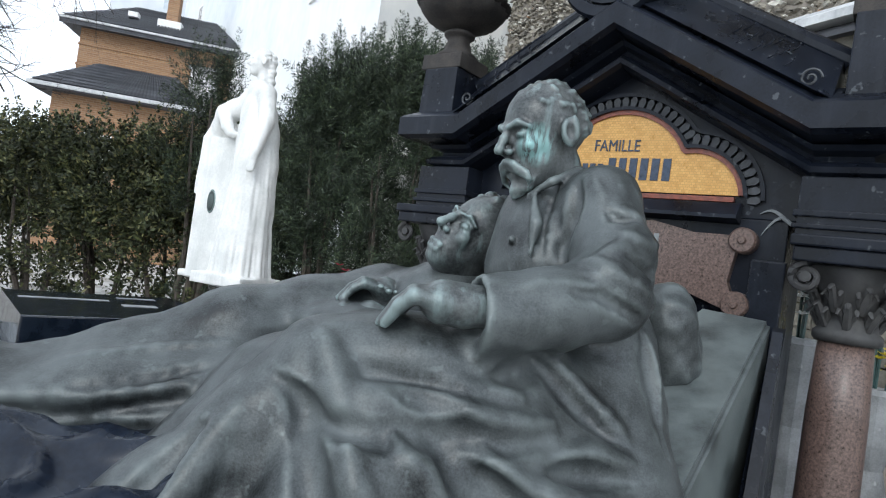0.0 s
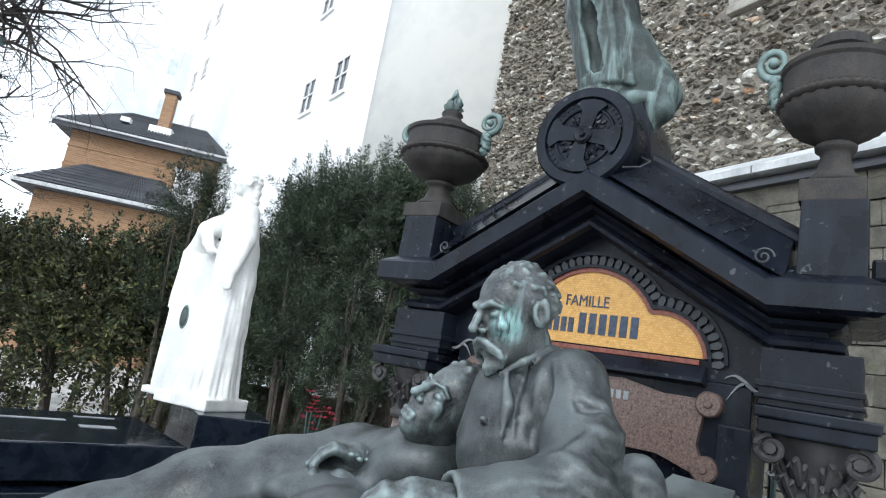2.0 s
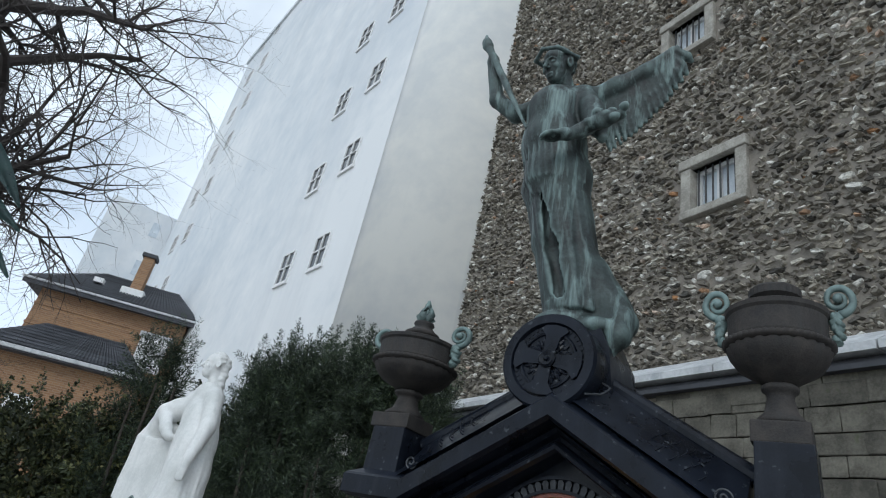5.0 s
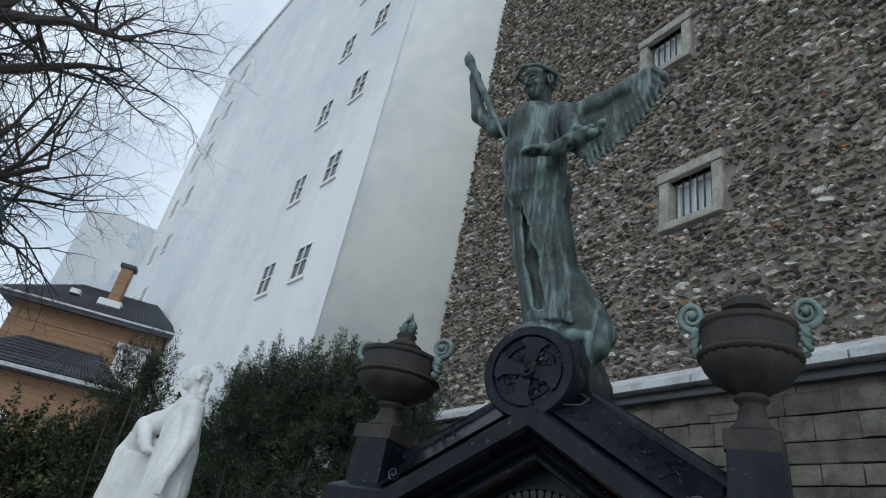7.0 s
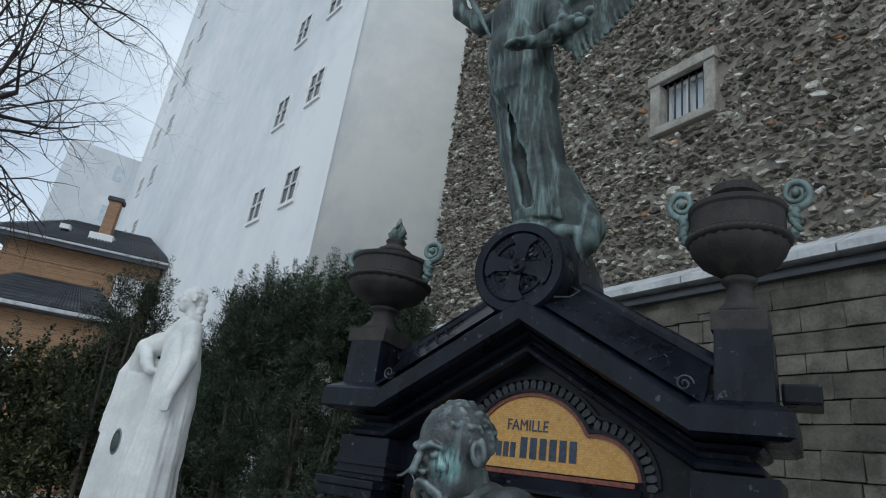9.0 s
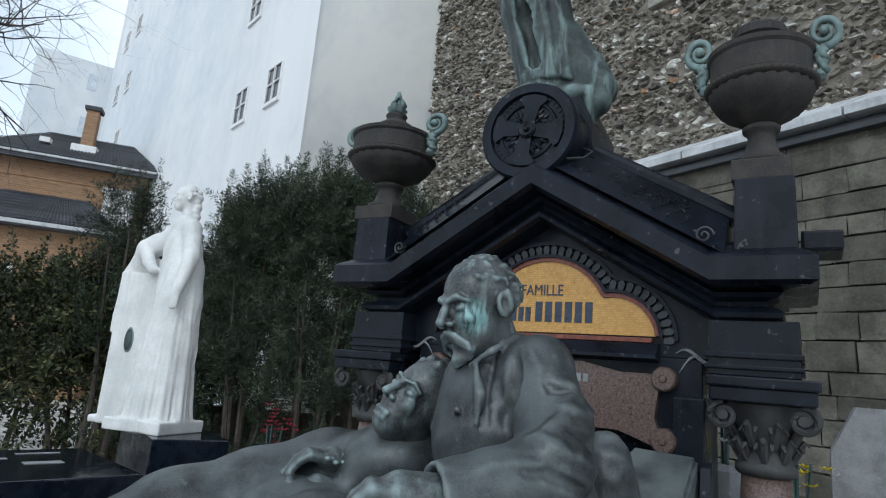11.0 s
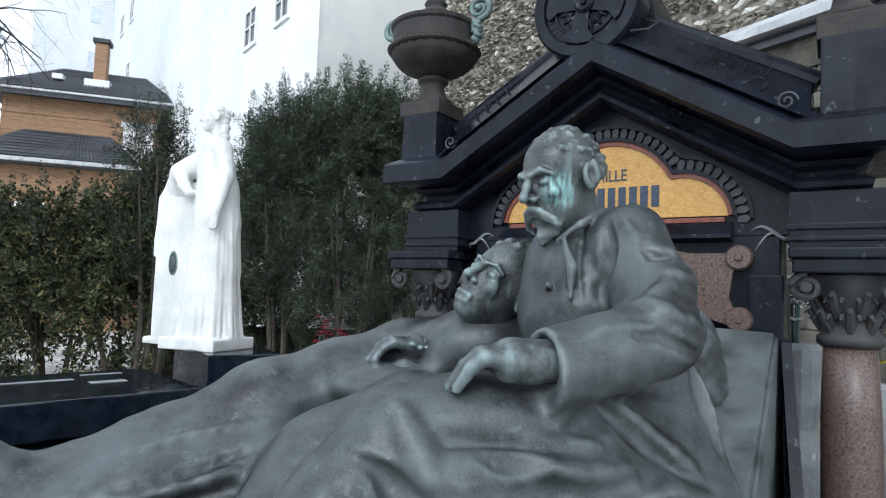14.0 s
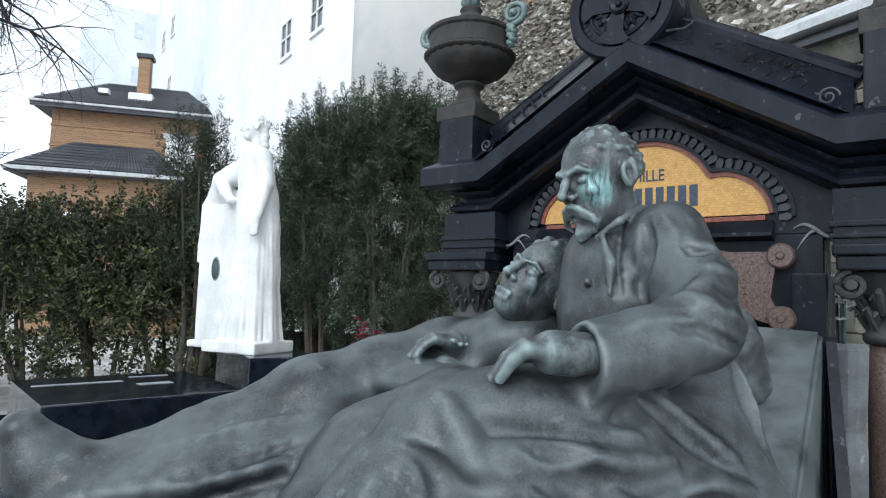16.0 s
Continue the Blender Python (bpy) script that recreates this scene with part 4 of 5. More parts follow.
    c.line([(.34, 1.22, 1.2), (.12, 1.1, 1.24), (-.06, 1.02, 1.22), (-.16, .96, 1.08)], [.16, .13, .12, .11], k=.07)
    c.line([(.38, 1.2, 1.14), (.2, 1.04, 1.08), (.0, .94, 1.0)], [.17, .15, .13], k=.07)
    c.line([(.4, 1.22, 1.06), (.32, 1.06, .98)], [.14, .13], k=.06)
    c.line([(-.05, 1.3, 1.28), (-.25, 1.25, 1.2)], [.13, .1], k=.06)
    c.line([(-.12, 1.4, 1.33), (-.3, 1.33, 1.25), (-.42, 1.2, 1.12)], [.13, .12, .1], k=.06)
    # long folds of the coat over thigh and knee
    c.laid([(-.234, 1.384), (-.159, 1.348), (-.076, 1.355), (.026, 1.355), (.13, 1.346), (.239, 1.342)], 0.0243, k=.014)
    c.laid([(-.218, 1.366), (-.147, 1.322), (-.064, 1.328), (.039, 1.326), (.143, 1.318), (.24, 1.32)], 0.027, cut=True, k=.016)
    c.laid([(.227, 1.457), (.203, 1.426), (.096, 1.392)], 0.0216, cut=True, k=.016)
    c.laid([(-.173, 1.44), (-.124, 1.362), (-.074, 1.276), (-.046, 1.2), (-.03, 1.1)], 0.0297, k=.018)
    c.laid([(-.186, 1.344), (-.147, 1.266), (-.118, 1.196), (-.1, 1.1)], 0.0297, cut=True, k=.02)
    c.laid([(-.023, 1.311), (.041, 1.255), (.065, 1.2), (.08, 1.1)], 0.027, k=.018)
    c.laid([(.03, 1.32), (.11, 1.26), (.15, 1.18)], 0.0243, cut=True, k=.02)
    c.laid([(.195, 1.47), (.28, 1.408), (.366, 1.336), (.395, 1.31)], 0.0189, k=.01)
    c.laid([(.185, 1.45), (.27, 1.388), (.356, 1.316)], 0.0189, cut=True, k=.01)
    c.laid([(.246, 1.292), (.316, 1.292), (.392, 1.284)], 0.0243, k=.014)
    c.laid([(.234, 1.27), (.31, 1.27), (.39, 1.26)], 0.0216, cut=True, k=.014)
    c.laid([(.45, 1.5), (.46, 1.416), (.47, 1.285)], 0.0189, k=.014)
    c.laid([(.44, 1.5), (.465, 1.4), (.48, 1.29)], 0.0162, cut=True, k=.014)
    c.laid([(-.28, 1.31), (-.33, 1.2), (-.42, 1.08)], 0.027, k=.02)
    c.laid([(-.33, 1.28), (-.4, 1.17), (-.5, 1.06)], 0.0243, cut=True, k=.02)
    # the cover over her body
    c.laid([(-.908, 1.165), (-.679, 1.184), (-.428, 1.232), (-.335, 1.309)], 0.027, cut=True, k=.016)
    c.laid([(-.9, 1.19), (-.67, 1.21), (-.43, 1.26)], 0.0216, k=.02)
    c.laid([(-.792, 1.078), (-.607, 1.136), (-.394, 1.178)], 0.0405, cut=True, k=.03)
    c.laid([(-.1, 1.42), (-.02, 1.4), (.08, 1.385), (.18, 1.38)], .02, k=.016)
    c.laid([(-.12, 1.4), (-.03, 1.378), (.07, 1.365)], .018, cut=True, k=.014)
    c.laid([(.12, 1.3), (.2, 1.25), (.3, 1.22), (.4, 1.22)], .022, k=.016)
    c.laid([(.1, 1.28), (.19, 1.225), (.3, 1.195)], .022, cut=True, k=.016)
    c.laid([(-.75, 1.27), (-.6, 1.3), (-.45, 1.33)], .012, k=.016)
    c.laid([(-.7, 1.23), (-.55, 1.26), (-.42, 1.3)], .012, cut=True, k=.014)
    # cloth heaped under the resting wrists
    c.egg((-.02, 1.16, 1.42), (.15, .13, .07), k=.04)
    c.egg((-.19, 1.56, 1.4), (.14, .09, .055), k=.04)
    # lumpy pillow behind his back
    c.egg((.64, 1.64, 1.5), (.085, .1, .12), k=.03)
    c.egg((.67, 1.65, 1.4), (.08, .1, .1), k=.05)
    c.pleats(.05, .005, 24, frame_of((.2, .2, -1), (1, 0, 0)), ((.52, 1.45, 1.33), (.8, 1.9, 1.75)))
    c.rough(.03, .005, 4, zone=((.52, 1.45, 1.33), (.8, 1.9, 1.75)))
    ax = frame_of((.75, .35, -.5), (0, 0, 1))
    c.pleats(.075, .002, 12, ax, ((-.5, .5, .88), (.7, 1.32, 1.5)))
    c.pleats(.09, .002, 13, frame_of((-.9, -.35, -.2), (0, 0, 1)), ((-1.2, 1.1, 1.0), (-.25, 1.8, 1.5)))
    c.pleats(.06, .002, 14, frame_of((.6, -.5, .4), (0, 0, 1)), ((.12, 1.0, 1.45), (.6, 1.7, 1.88)))
    c.rough(.12, .003, 1)
    c.rough(.03, .0016, 2)
    rng = np.random.default_rng(3)
    h = Clay((-.36, .8, 1.36), (.42, 1.96, 2.12), .0052)
    carve_head(h, (.212, 1.42, 1.915), (-.88, -.42, -.24), (-.16, -.02, 1), 1.0, beard=True)
    carve_head(h, (.1, 1.57, 1.66), (-.62, -.62, .4), (.6, .05, .8), 1.0, hair="long", neck=.16)
    f, l, u = frame_of((-.62, -.62, .4), (.6, .05, .8))
    hc = np.array((.1, 1.57, 1.66))
    for i in range(70):
        a, e = rng.uniform(-2.9, 2.9), rng.uniform(.1, 1.45)
        d = np.array((math.cos(e) * math.cos(a), math.cos(e) * math.sin(a), math.sin(e)))
        if d[0] > .5 and d[2] < .7 or d[0] > .66:
            continue
        p = hc + (d[0] * .1 - .024) * f + d[1] * .086 * l + (d[2] * .094 + .026) * u
        g = rng.normal(0, 1, 3)
        g = np.cross(d[0] * f + d[1] * l + d[2] * u, g)
        g /= np.linalg.norm(g)
        h.line([p - g * .022, p + (d[0] * f + d[1] * l + d[2] * u) * .004, p + g * .022], [.006, .0155, .006], k=.005)
    for i in range(9):
        p = hc - .045 * f + (.085 - .01 * (i % 3)) * -l + (.03 - .026 * i) * u
        h.egg(p + rng.normal(0, .006, 3), (.026, .026, .02), k=.005)
    for i in range(14):
        a = np.array((.165 + .003 * i, 1.53 + .008 * i, 1.68 - .004 * i))
        h.line([a, a + np.array((.03, -.03, -.06)), a + np.array((.03, -.03, -.14))], [.014, .016, .008], k=.006)
    h.limb((.15, 1.075, 1.52), (.06, 1.06, 1.525), .04, .036, k=.01)
    fist(h, (.06, 1.06, 1.515), (-.025, 1.055, 1.535), (-.07, 1.075, 1.485), .04)
    fist(h, (-.08, 1.63, 1.48), (-.175, 1.605, 1.51), (-.225, 1.595, 1.47), .036)
    fist(h, (-.1, 1.56, 1.42), (-.21, 1.555, 1.445), (-.265, 1.55, 1.41), .036)
    # posy on her breast
    for i in range(40):
        h.egg(np.array((-.1, 1.62, 1.5)) + rng.normal(0, (.03, .025, .006)), (.01, .01, .007), k=.002)
    return sculpture("bronze_couple", [(c, 0), (h, 1)], [BRONZE, HEADS], (-.2, 1.2, .9),
                     "weathered bronze couple, woman lying and man sitting on a bed")


def make_angel(m):
    """Built round the foot at the origin in metres, then set on the ridge."""
    c = Clay((-.92, -.5, -.16), (.55, .45, 2.12), .0105)
    mid = [(-.05, 0, .1), (-.09, 0, .32), (-.16, -.01, .58), (-.22, -.02, .86), (-.265, -.03, 1.1), (-.285, -.02, 1.32)]
    wid = [.12, .13, .14, .165, .165, .15]
    c.line(mid, wid, k=.05)
    # gown blown out behind the feet, with a rolled edge over the drum
    c.line([(-.02, .02, .3), (.09, .02, .14), (.16, 0, .06)], [.11, .09, .07], k=.05)
    c.line([(.16, -.02, .07), (.16, -.05, -.02), (.13, -.06, -.08)], [.055, .05, .035], k=.03)
    c.egg((.06, -.06, .02), (.1, .08, .05), k=.03)
    c.egg((-.1, -.04, .05), (.13, .12, .05), k=.04)
    c.line([(-.16, .0, .1), (-.27, .0, .5), (-.37, .0, .86), (-.4, .0, 1.08)], [.04, .045, .05, .04], k=.04)
    # deep hollows between the legs and long falling folds
    for i in range(20):
        a = -3.05 + i * .165
        x, y = math.cos(a), math.sin(a)
        r = .009 + .004 * ((i * 7) % 3)
        c.line([(-.05 + x * .135, y * .135, .1), (-.1 + x * .135, y * .135, .34), (-.165 + x * .142, -.01 + y * .142, .6), (-.2 + x * .155, -.02 + y * .15, .74)], [r, r, r * .9, r * .5], k=.012)
    for i in range(14):
        a = -2.9 + i * .2
        x, y = math.cos(a), math.sin(a)
        c.line([(-.215 + x * .172, -.02 + y * .168, .8), (-.255 + x * .168, -.03 + y * .166, 1.05), (-.285 + x * .13, -.03 + y * .14, 1.36)], [.008, .007, .003], k=.012)
    for x0, x1, r in ((-.19, -.12, .034), (-.05, .0, .022), (-.27, -.2, .02)):
        c.line([(x0 - .03, -.14, .7), (x0 + .03, -.125, .42), (x1 + .04, -.12, .16)], [r * .5, r, r * .8], k=.02, cut=True)
    # chest and shoulders
    c.egg((-.28, -.05, 1.34), (.15, .13, .15), k=.05)
    c.line([(-.44, 0, 1.43), (-.29, 0, 1.45), (-.14, 0, 1.44)], [.055, .07, .06], k=.045)
    # raised arm with the torch
    c.line([(-.43, 0, 1.43), (-.54, -.03, 1.4), (-.67, -.06, 1.52), (-.73, -.08, 1.8)], [.058, .05, .045, .034], k=.02)
    c.egg((-.735, -.09, 1.84), (.038, .036, .048), k=.012)
    c.line([(-.38, -.16, 1.16), (-.54, -.13, 1.48), (-.735, -.11, 1.87), (-.785, -.11, 1.97)], [.012, .016, .022, .03], k=.006)
    c.limb((-.785, -.11, 1.97), (-.8, -.11, 2.01), .034, .03, k=.006)
    c.limb((-.8, -.11, 2.01), (-.815, -.11, 2.08), .024, .006, k=.01)
    # lowered arm in a wide sleeve, open hand, sheaf of flowers
    c.line([(-.14, 0, 1.44), (-.06, -.05, 1.28), (-.01, -.1, 1.14)], [.068, .066, .062], k=.03)
    c.line([(-.04, -.07, 1.22), (.02, -.07, 1.06)], [.05, .03], k=.04)
    c.line([(-.01, -.12, 1.12), (-.05, -.2, 1.02), (-.08, -.25, .97)], [.045, .038, .032], k=.015)
    fist(c, (-.08, -.25, .97), (-.13, -.3, .95), (-.18, -.33, .93), .034)
    c.line([(-.04, -.2, 1.03), (.06, -.2, 1.06), (.16, -.19, 1.07)], [.03, .038, .02], k=.015)
    for i in range(9):
        c.egg((.0 + i * .022, -.22 + .02 * (i % 2), 1.05 + .025 * (i % 3)), (.03, .026, .02), k=.006)
    # one spread wing: a strong leading edge and long feathers
    c.line([(-.12, .04, 1.45), (.03, .07, 1.52), (.18, .09, 1.6), (.33, .1, 1.74)], [.06, .058, .048, .02], k=.03)
    for i in range(17):
        k = i / 16
        a = np.array((-.08 + .4 * k, .06 + .04 * k, 1.47 + .25 * k ** 1.3))
        L = .3 * (1 - k) ** .55 + .05
        c.line([a, a + np.array((.04 + .02 * k, .03, -L * .6)), a + np.array((.08, .05, -L))], [.028, .024, .014], k=.01)
    c.pleats(.05, .003, 16, frame_of((.18, 0, -1), (1, 0, .1)), ((-.5, -.4, .1), (.2, .4, 1.4)))
    c.rough(.1, .005, 6)
    c.rough(.03, .002, 7, (1, 1, 5))
    h = Clay((-.5, -.3, 1.4), (-.1, .22, 1.94), .0062)
    at = carve_head(h, (-.3, -.05, 1.68), (-.3, -.88, -.36), (-.05, -.14, 1), .95, hair="long", neck=.22)
    h.line([at(.09, -.09, .06), at(.12, 0, .085), at(.09, .09, .06)], .012, k=.008)
    h.line([at(.09, .09, .06), at(-.08, .1, .04), at(-.13, 0, .04), at(-.08, -.1, .04), at(.09, -.09, .06)], .012, k=.008)
    ob = sculpture("bronze_angel", [(c, 0), (h, 0)], [VERDIGRIS], (0, 0, 0), "green-streaked bronze angel with raised torch and one spread wing")
    ob.matrix_world = m
    return ob


def make_mourner(m):
    """A marble woman leaning on a stele; x to the viewer's right, y away, origin at the foot of the base."""
    c = Clay((-.62, -.42, -.02), (.52, .42, 2.06), .0115)
    I = np.eye(3)
    c.slab((.16, -.08, .045), (.27, .25, .045), I, .008, k=.01)
    c.slab((-.25, .1, .03), (.26, .2, .03), I, .008, k=.01)
    c.slab((-.2, .0, .6), (.22, .1, .6), I, .012, k=.01)
    c.line([(.17, -.06, .1), (.17, -.06, .4), (.165, -.05, .7), (.16, -.04, 1.0), (.13, -.02, 1.25)], [.235, .21, .19, .175, .16], k=.05)
    c.line([(.13, -.02, 1.2), (.08, .0, 1.42), (.05, .0, 1.58)], [.165, .145, .1], k=.05)
    c.line([(-.12, .1, .06), (-.12, .1, .9)], [.16, .14], k=.05)
    c.line([(-.06, .02, 1.56), (.05, .0, 1.62), (.16, -.03, 1.59)], [.08, .085, .08], k=.04)
    c.line([(.18, -.05, 1.57), (.28, -.12, 1.34), (.3, -.22, 1.12)], [.08, .066, .045], k=.025)
    carve_hand(c, (.3, -.22, 1.12), (.3, -.25, 1.03), [(.285, -.275, .93), (.305, -.27, .92), (.325, -.26, .93)], .037, .014)
    c.line([(.03, .02, 1.54), (-.18, .0, 1.46), (-.28, -.04, 1.42)], [.1, .085, .07], k=.04)
    c.line([(-.28, -.04, 1.42), (-.12, -.14, 1.28), (-.04, -.17, 1.22)], [.06, .05, .035], k=.02)
    c.egg((-.04, -.17, 1.22), (.05, .035, .03), k=.02)
    # cloth over the stele, hanging at its far side
    c.line([(-.3, .0, 1.36), (-.39, .0, 1.2), (-.43, -.02, .85), (-.44, -.02, .7)], [.09, .075, .055, .035], k=.04)
    c.line([(-.32, .1, 1.3), (-.42, .1, 1.1), (-.48, .1, .75)], [.08, .06, .03], k=.04)
    c.line([(-.25, .05, 1.27), (-.05, .05, 1.27)], [.07, .07], k=.04)
    for i in range(20):
        a = -3.4 + i * .2
        x, y = math.cos(a), math.sin(a)
        r = .014 + .006 * ((i * 5) % 3)
        c.line([(.17 + x * .24, -.06 + y * .24, .1), (.17 + x * .205, -.06 + y * .205, .45), (.165 + x * .185, -.05 + y * .185, .75), (.15 + x * .16, -.03 + y * .16, 1.2)], [r * 1.1, r * .9, r * .7, r * .2], k=.016)
    for i in range(6):
        c.limb((-.4 - .014 * i, -.1 + .06 * i, 1.2), (-.43 - .014 * i, -.1 + .06 * i, .72), .014, .01, k=.012)
    c.line([(-.44, .1, .1), (-.46, .12, .6)], [.06, .03], k=.04)
    c.pleats(.06, .006, 17, frame_of((.05, 0, -1), (1, 0, .1)), ((-.05, -.4, .1), (.5, .4, 1.15)))
    c.rough(.12, .004, 9)
    h = Clay((-.16, -.25, 1.5), (.4, .25, 2.04), .0075)
    at = carve_head(h, (.02, .0, 1.86), (-.6, -.75, .0), (-.1, 0, 1), .92, hair="long", neck=.22)
    for i in range(7):
        z = .06 - .045 * i
        h.egg(at(-.09 - .012 * (i % 2), .02, z), (.045, .045, .034), k=.008)
    return sculpture_at("marble_mourner", [(c, 0), (h, 0)], [MARBLE], m, "white marble statue of a woman leaning on a stele")


def sculpture_at(name, pieces, materials, m, label):
    ob = sculpture(name, pieces, materials, (0, 0, 0), label)
    ob.matrix_world = m
    return ob


def make_medallion(m):
    t = part("bronze_medallion", lathe([(.01, -.004), (.046, -.004), (.05, .004), (.044, .008), (.038, .006), (.03, .012), (.005, .016)], 28), VERDIGRIS, smooth=True)
    t.matrix_world = m @ pose(0, 0, 0, 90, 0, 0) @ Matrix.Diagonal((1, 2, 1, 1))
    return tagged(t, "oval dark green bronze medallion on the marble stele", "medallion")


# ---- the tomb front ----
def sweep(path, profile, cap=True):
    """path: functions of depth v giving (u, y, w); profile: closed (v, dw) pairs."""
    bm = bmesh.new()
    rings = []
    for fn in path:
        rings.append([bm.verts.new(fn(v, dw)) for v, dw in profile])
    n = len(profile)
    for a, b in zip(rings, rings[1:]):
        for i in range(n):
            bm.faces.new((a[i], a[(i + 1) % n], b[(i + 1) % n], b[i]))
    if cap:
        bm.faces.new(rings[0])
        bm.faces.new(list(reversed(rings[-1])))
    return bm


def arc(cx, cz, r, a0, a1, n):
    return [(cx + r * math.cos(radians(a0 + (a1 - a0) * i / n)), cz + r * math.sin(radians(a0 + (a1 - a0) * i / n))) for i in range(n + 1)]


def trefoil(g):
    """Outline of the three-lobed opening, grown by g; base line at 1.925."""
    big, small = .245 + g, .155 + g
    cb, cs = 1.965, 1.915
    dx = .262
    pts = []
    right = [p for p in arc(dx, cs, small, -10, 150, 30) if p[1] >= 1.925 - g * .3 and math.hypot(p[0], p[1] - cb) >= big]
    top = [p for p in arc(0, cb, big, 0, 180, 60) if math.hypot(p[0] - dx, p[1] - cs) >= small and math.hypot(p[0] + dx, p[1] - cs) >= small and p[1] > 1.925]
    left = [(-x, z) for x, z in reversed(right)]
    return right + top + left


def text_mesh(body, size, depth=.002):
    cu = bpy.data.curves.new("lettering", "FONT")
    cu.body, cu.size, cu.extrude, cu.align_x = body, size, depth, "CENTER"
    tmp = bpy.data.objects.new("lettering", cu)
    me = bpy.data.meshes.new_from_object(tmp)
    bpy.data.objects.remove(tmp)
    return me


def put_text(body, size, x, y, z, material, parent, squeeze=1.0, name="lettering"):
    me = text_mesh(body, size)
    me.materials.append(material)
    ob = new(name, me)
    ob.parent = parent
    ob.matrix_basis = pose(x, y, z, 90, 0, 0) @ Matrix.Diagonal((squeeze, 1, 1, 1))
    return ob


def make_tomb_front():
    t = thing("tomb_monument", MON, "black polished stone tomb front with gabled pediment and gold mosaic", "tomb")
    # wall of the tomb, in three slabs, and the corner blocks over the columns
    part("wall_slab", box(-.57, .57, 0, .3, 0, 1.86, .004), BLACK_STONE, t)
    part("frieze_slab", box(-.7, .7, 0, .3, 1.86, 2.12, .004), BLACK_STONE, t)
    bm = bmesh.new()
    add_prism(bm, [(-.7, 2.12), (.7, 2.12), (.1, 2.5), (0, 2.56), (-.1, 2.5)], 0.002, .3)
    part("gable_slab", bm, BLACK_STONE, t)
    for s in (-1, 1):
        cb = part("corner_block", box(s * .73 - .13, s * .73 + .13, -.11, .3, 1.81, 1.985, .004), BLACK_STONE, t)
        part("band", box(s * .73 - .14, s * .73 + .14, -.12, .3, 1.865, 1.885, .004), BLACK_STONE, cb)
        part("band", box(s * .73 - .14, s * .73 + .14, -.12, .3, 1.83, 1.845, .004), BLACK_STONE, cb)
        part("side_slab", box(s * .53 - .05, s * .53 + .05, -.03, .3, 0, 1.73, .006), BLACK_STONE, t)
    # raking cornice with fascia, weathering and ridge roll
    e, k, rise = .69, .62, .375

    def pt(u0, w0, corner=0, back=None):
        def fn(v, dw):
            return (u0 + corner * v, -v if back is None else back, w0 + dw)
        return fn
    base = 2.085
    path = [pt(-e, base, -1, .3), pt(-e, base, -1), pt(-k, base), pt(0, base + rise), pt(k, base), pt(e, base, 1), pt(e, base, 1, .3)]
    fascia = [(.0, -.012), (.2, 0), (.225, .012), (.225, .085), (.215, .095), (.1, .16), (-.02, .165), (-.02, -.012)]
    part("cornice", sweep(path, fascia), BLACK_STONE, t)
    mould = [(0, -.105), (.1, -.1), (.125, -.092), (.13, -.076), (.11, -.06), (.082, -.052), (.078, -.036), (.115, -.026), (.13, -.012), (0, -.012)]
    part("moulding", sweep(path, mould), BLACK_STONE, t)
    for s in (-1, 1):
        # broad weathering panel with its roll along the top
        bm = bmesh.new()
        a, b = (s * .66, base + .10), (s * .04, base + rise + .10)
        q = []
        for (x, z) in (a, b):
            q += [(x, -.20, z), (x, -.02, z + .17), (x, .3, z + .19), (x, .3, z - .04)]
        vs = [bm.verts.new(p) for p in q]
        for i in range(4):
            bm.faces.new((vs[i], vs[(i + 1) % 4], vs[4 + (i + 1) % 4], vs[4 + i]))
        bm.faces.new(vs[:4])
        bm.faces.new(vs[4:])
        slope = part("weathering", bm, BLACK_STONE, t)
        # shallow scale carving on the panel
        for i in range(4):
            for r in range(3):
                f = .22 + (i + (r % 2) * .5) * .075
                cx, cz = a[0] + (b[0] - a[0]) * f, a[1] + (b[1] - a[1]) * f
                g = .3 + r * .2
                m = Matrix.Translation((cx, -.20 + .18 * g - .004, cz + .17 * g)) @ pose(0, 0, 0, 47, -s * 27, 0)
                sc = bmesh.new()
                add_tube(sc, [m @ Vector((.026 * math.cos(h), .026 * math.sin(h), 0)) for h in [math.pi * (1 + j / 8) for j in range(9)]], .0028, 4)
                part("carved_scale", sc, BLACK_STONE, slope)
        rl = bmesh.new()
        add_tube(rl, [(a[0] + s * .02, .0, a[1] + .165), (b[0], .0, b[1] + .165)], .036, 12)
        part("ridge_roll", rl, BLACK_STONE, t)
        sp = bmesh.new()
        add_tube(sp, spiral(s * .6, 2.25, .03, 1.6, -.19, way=s), .004, 5)
        part("carved_volute", sp, CARVED, t)
        st = bmesh.new()
        pts = [(s * .13, -.205, base + rise + .10), (s * .18, -.17, base + rise + .11), (s * .2, -.12, base + rise + .15), (s * .14, -.09, base + rise + .19)]
        add_tube(st, pts, .004, 5)
        part("carved_leaf", st, CARVED, t)
        # pedestal for the urn
        part("pedestal", box(s * .775 - .09, s * .775 + .09, -.17, .05, base + .09, (2.395 if s < 0 else 2.44), .005, taper=.004), BLACK_STONE, t)
        part("eave_end", box(s * .93 - .06, s * .93 + .06, .02, .2, base + .15, base + .22, .01), BLACK_STONE, t)
        # column with composite capital
        cx = s * .755
        col = part("column", lathe([(.078, .2), (.08, .3), (.082, .8), (.079, 1.3), (.07, 1.535)], 40, m=Matrix.Translation((cx, -.02, 0))), PINK, t, "speckled pink granite column", smooth=True)
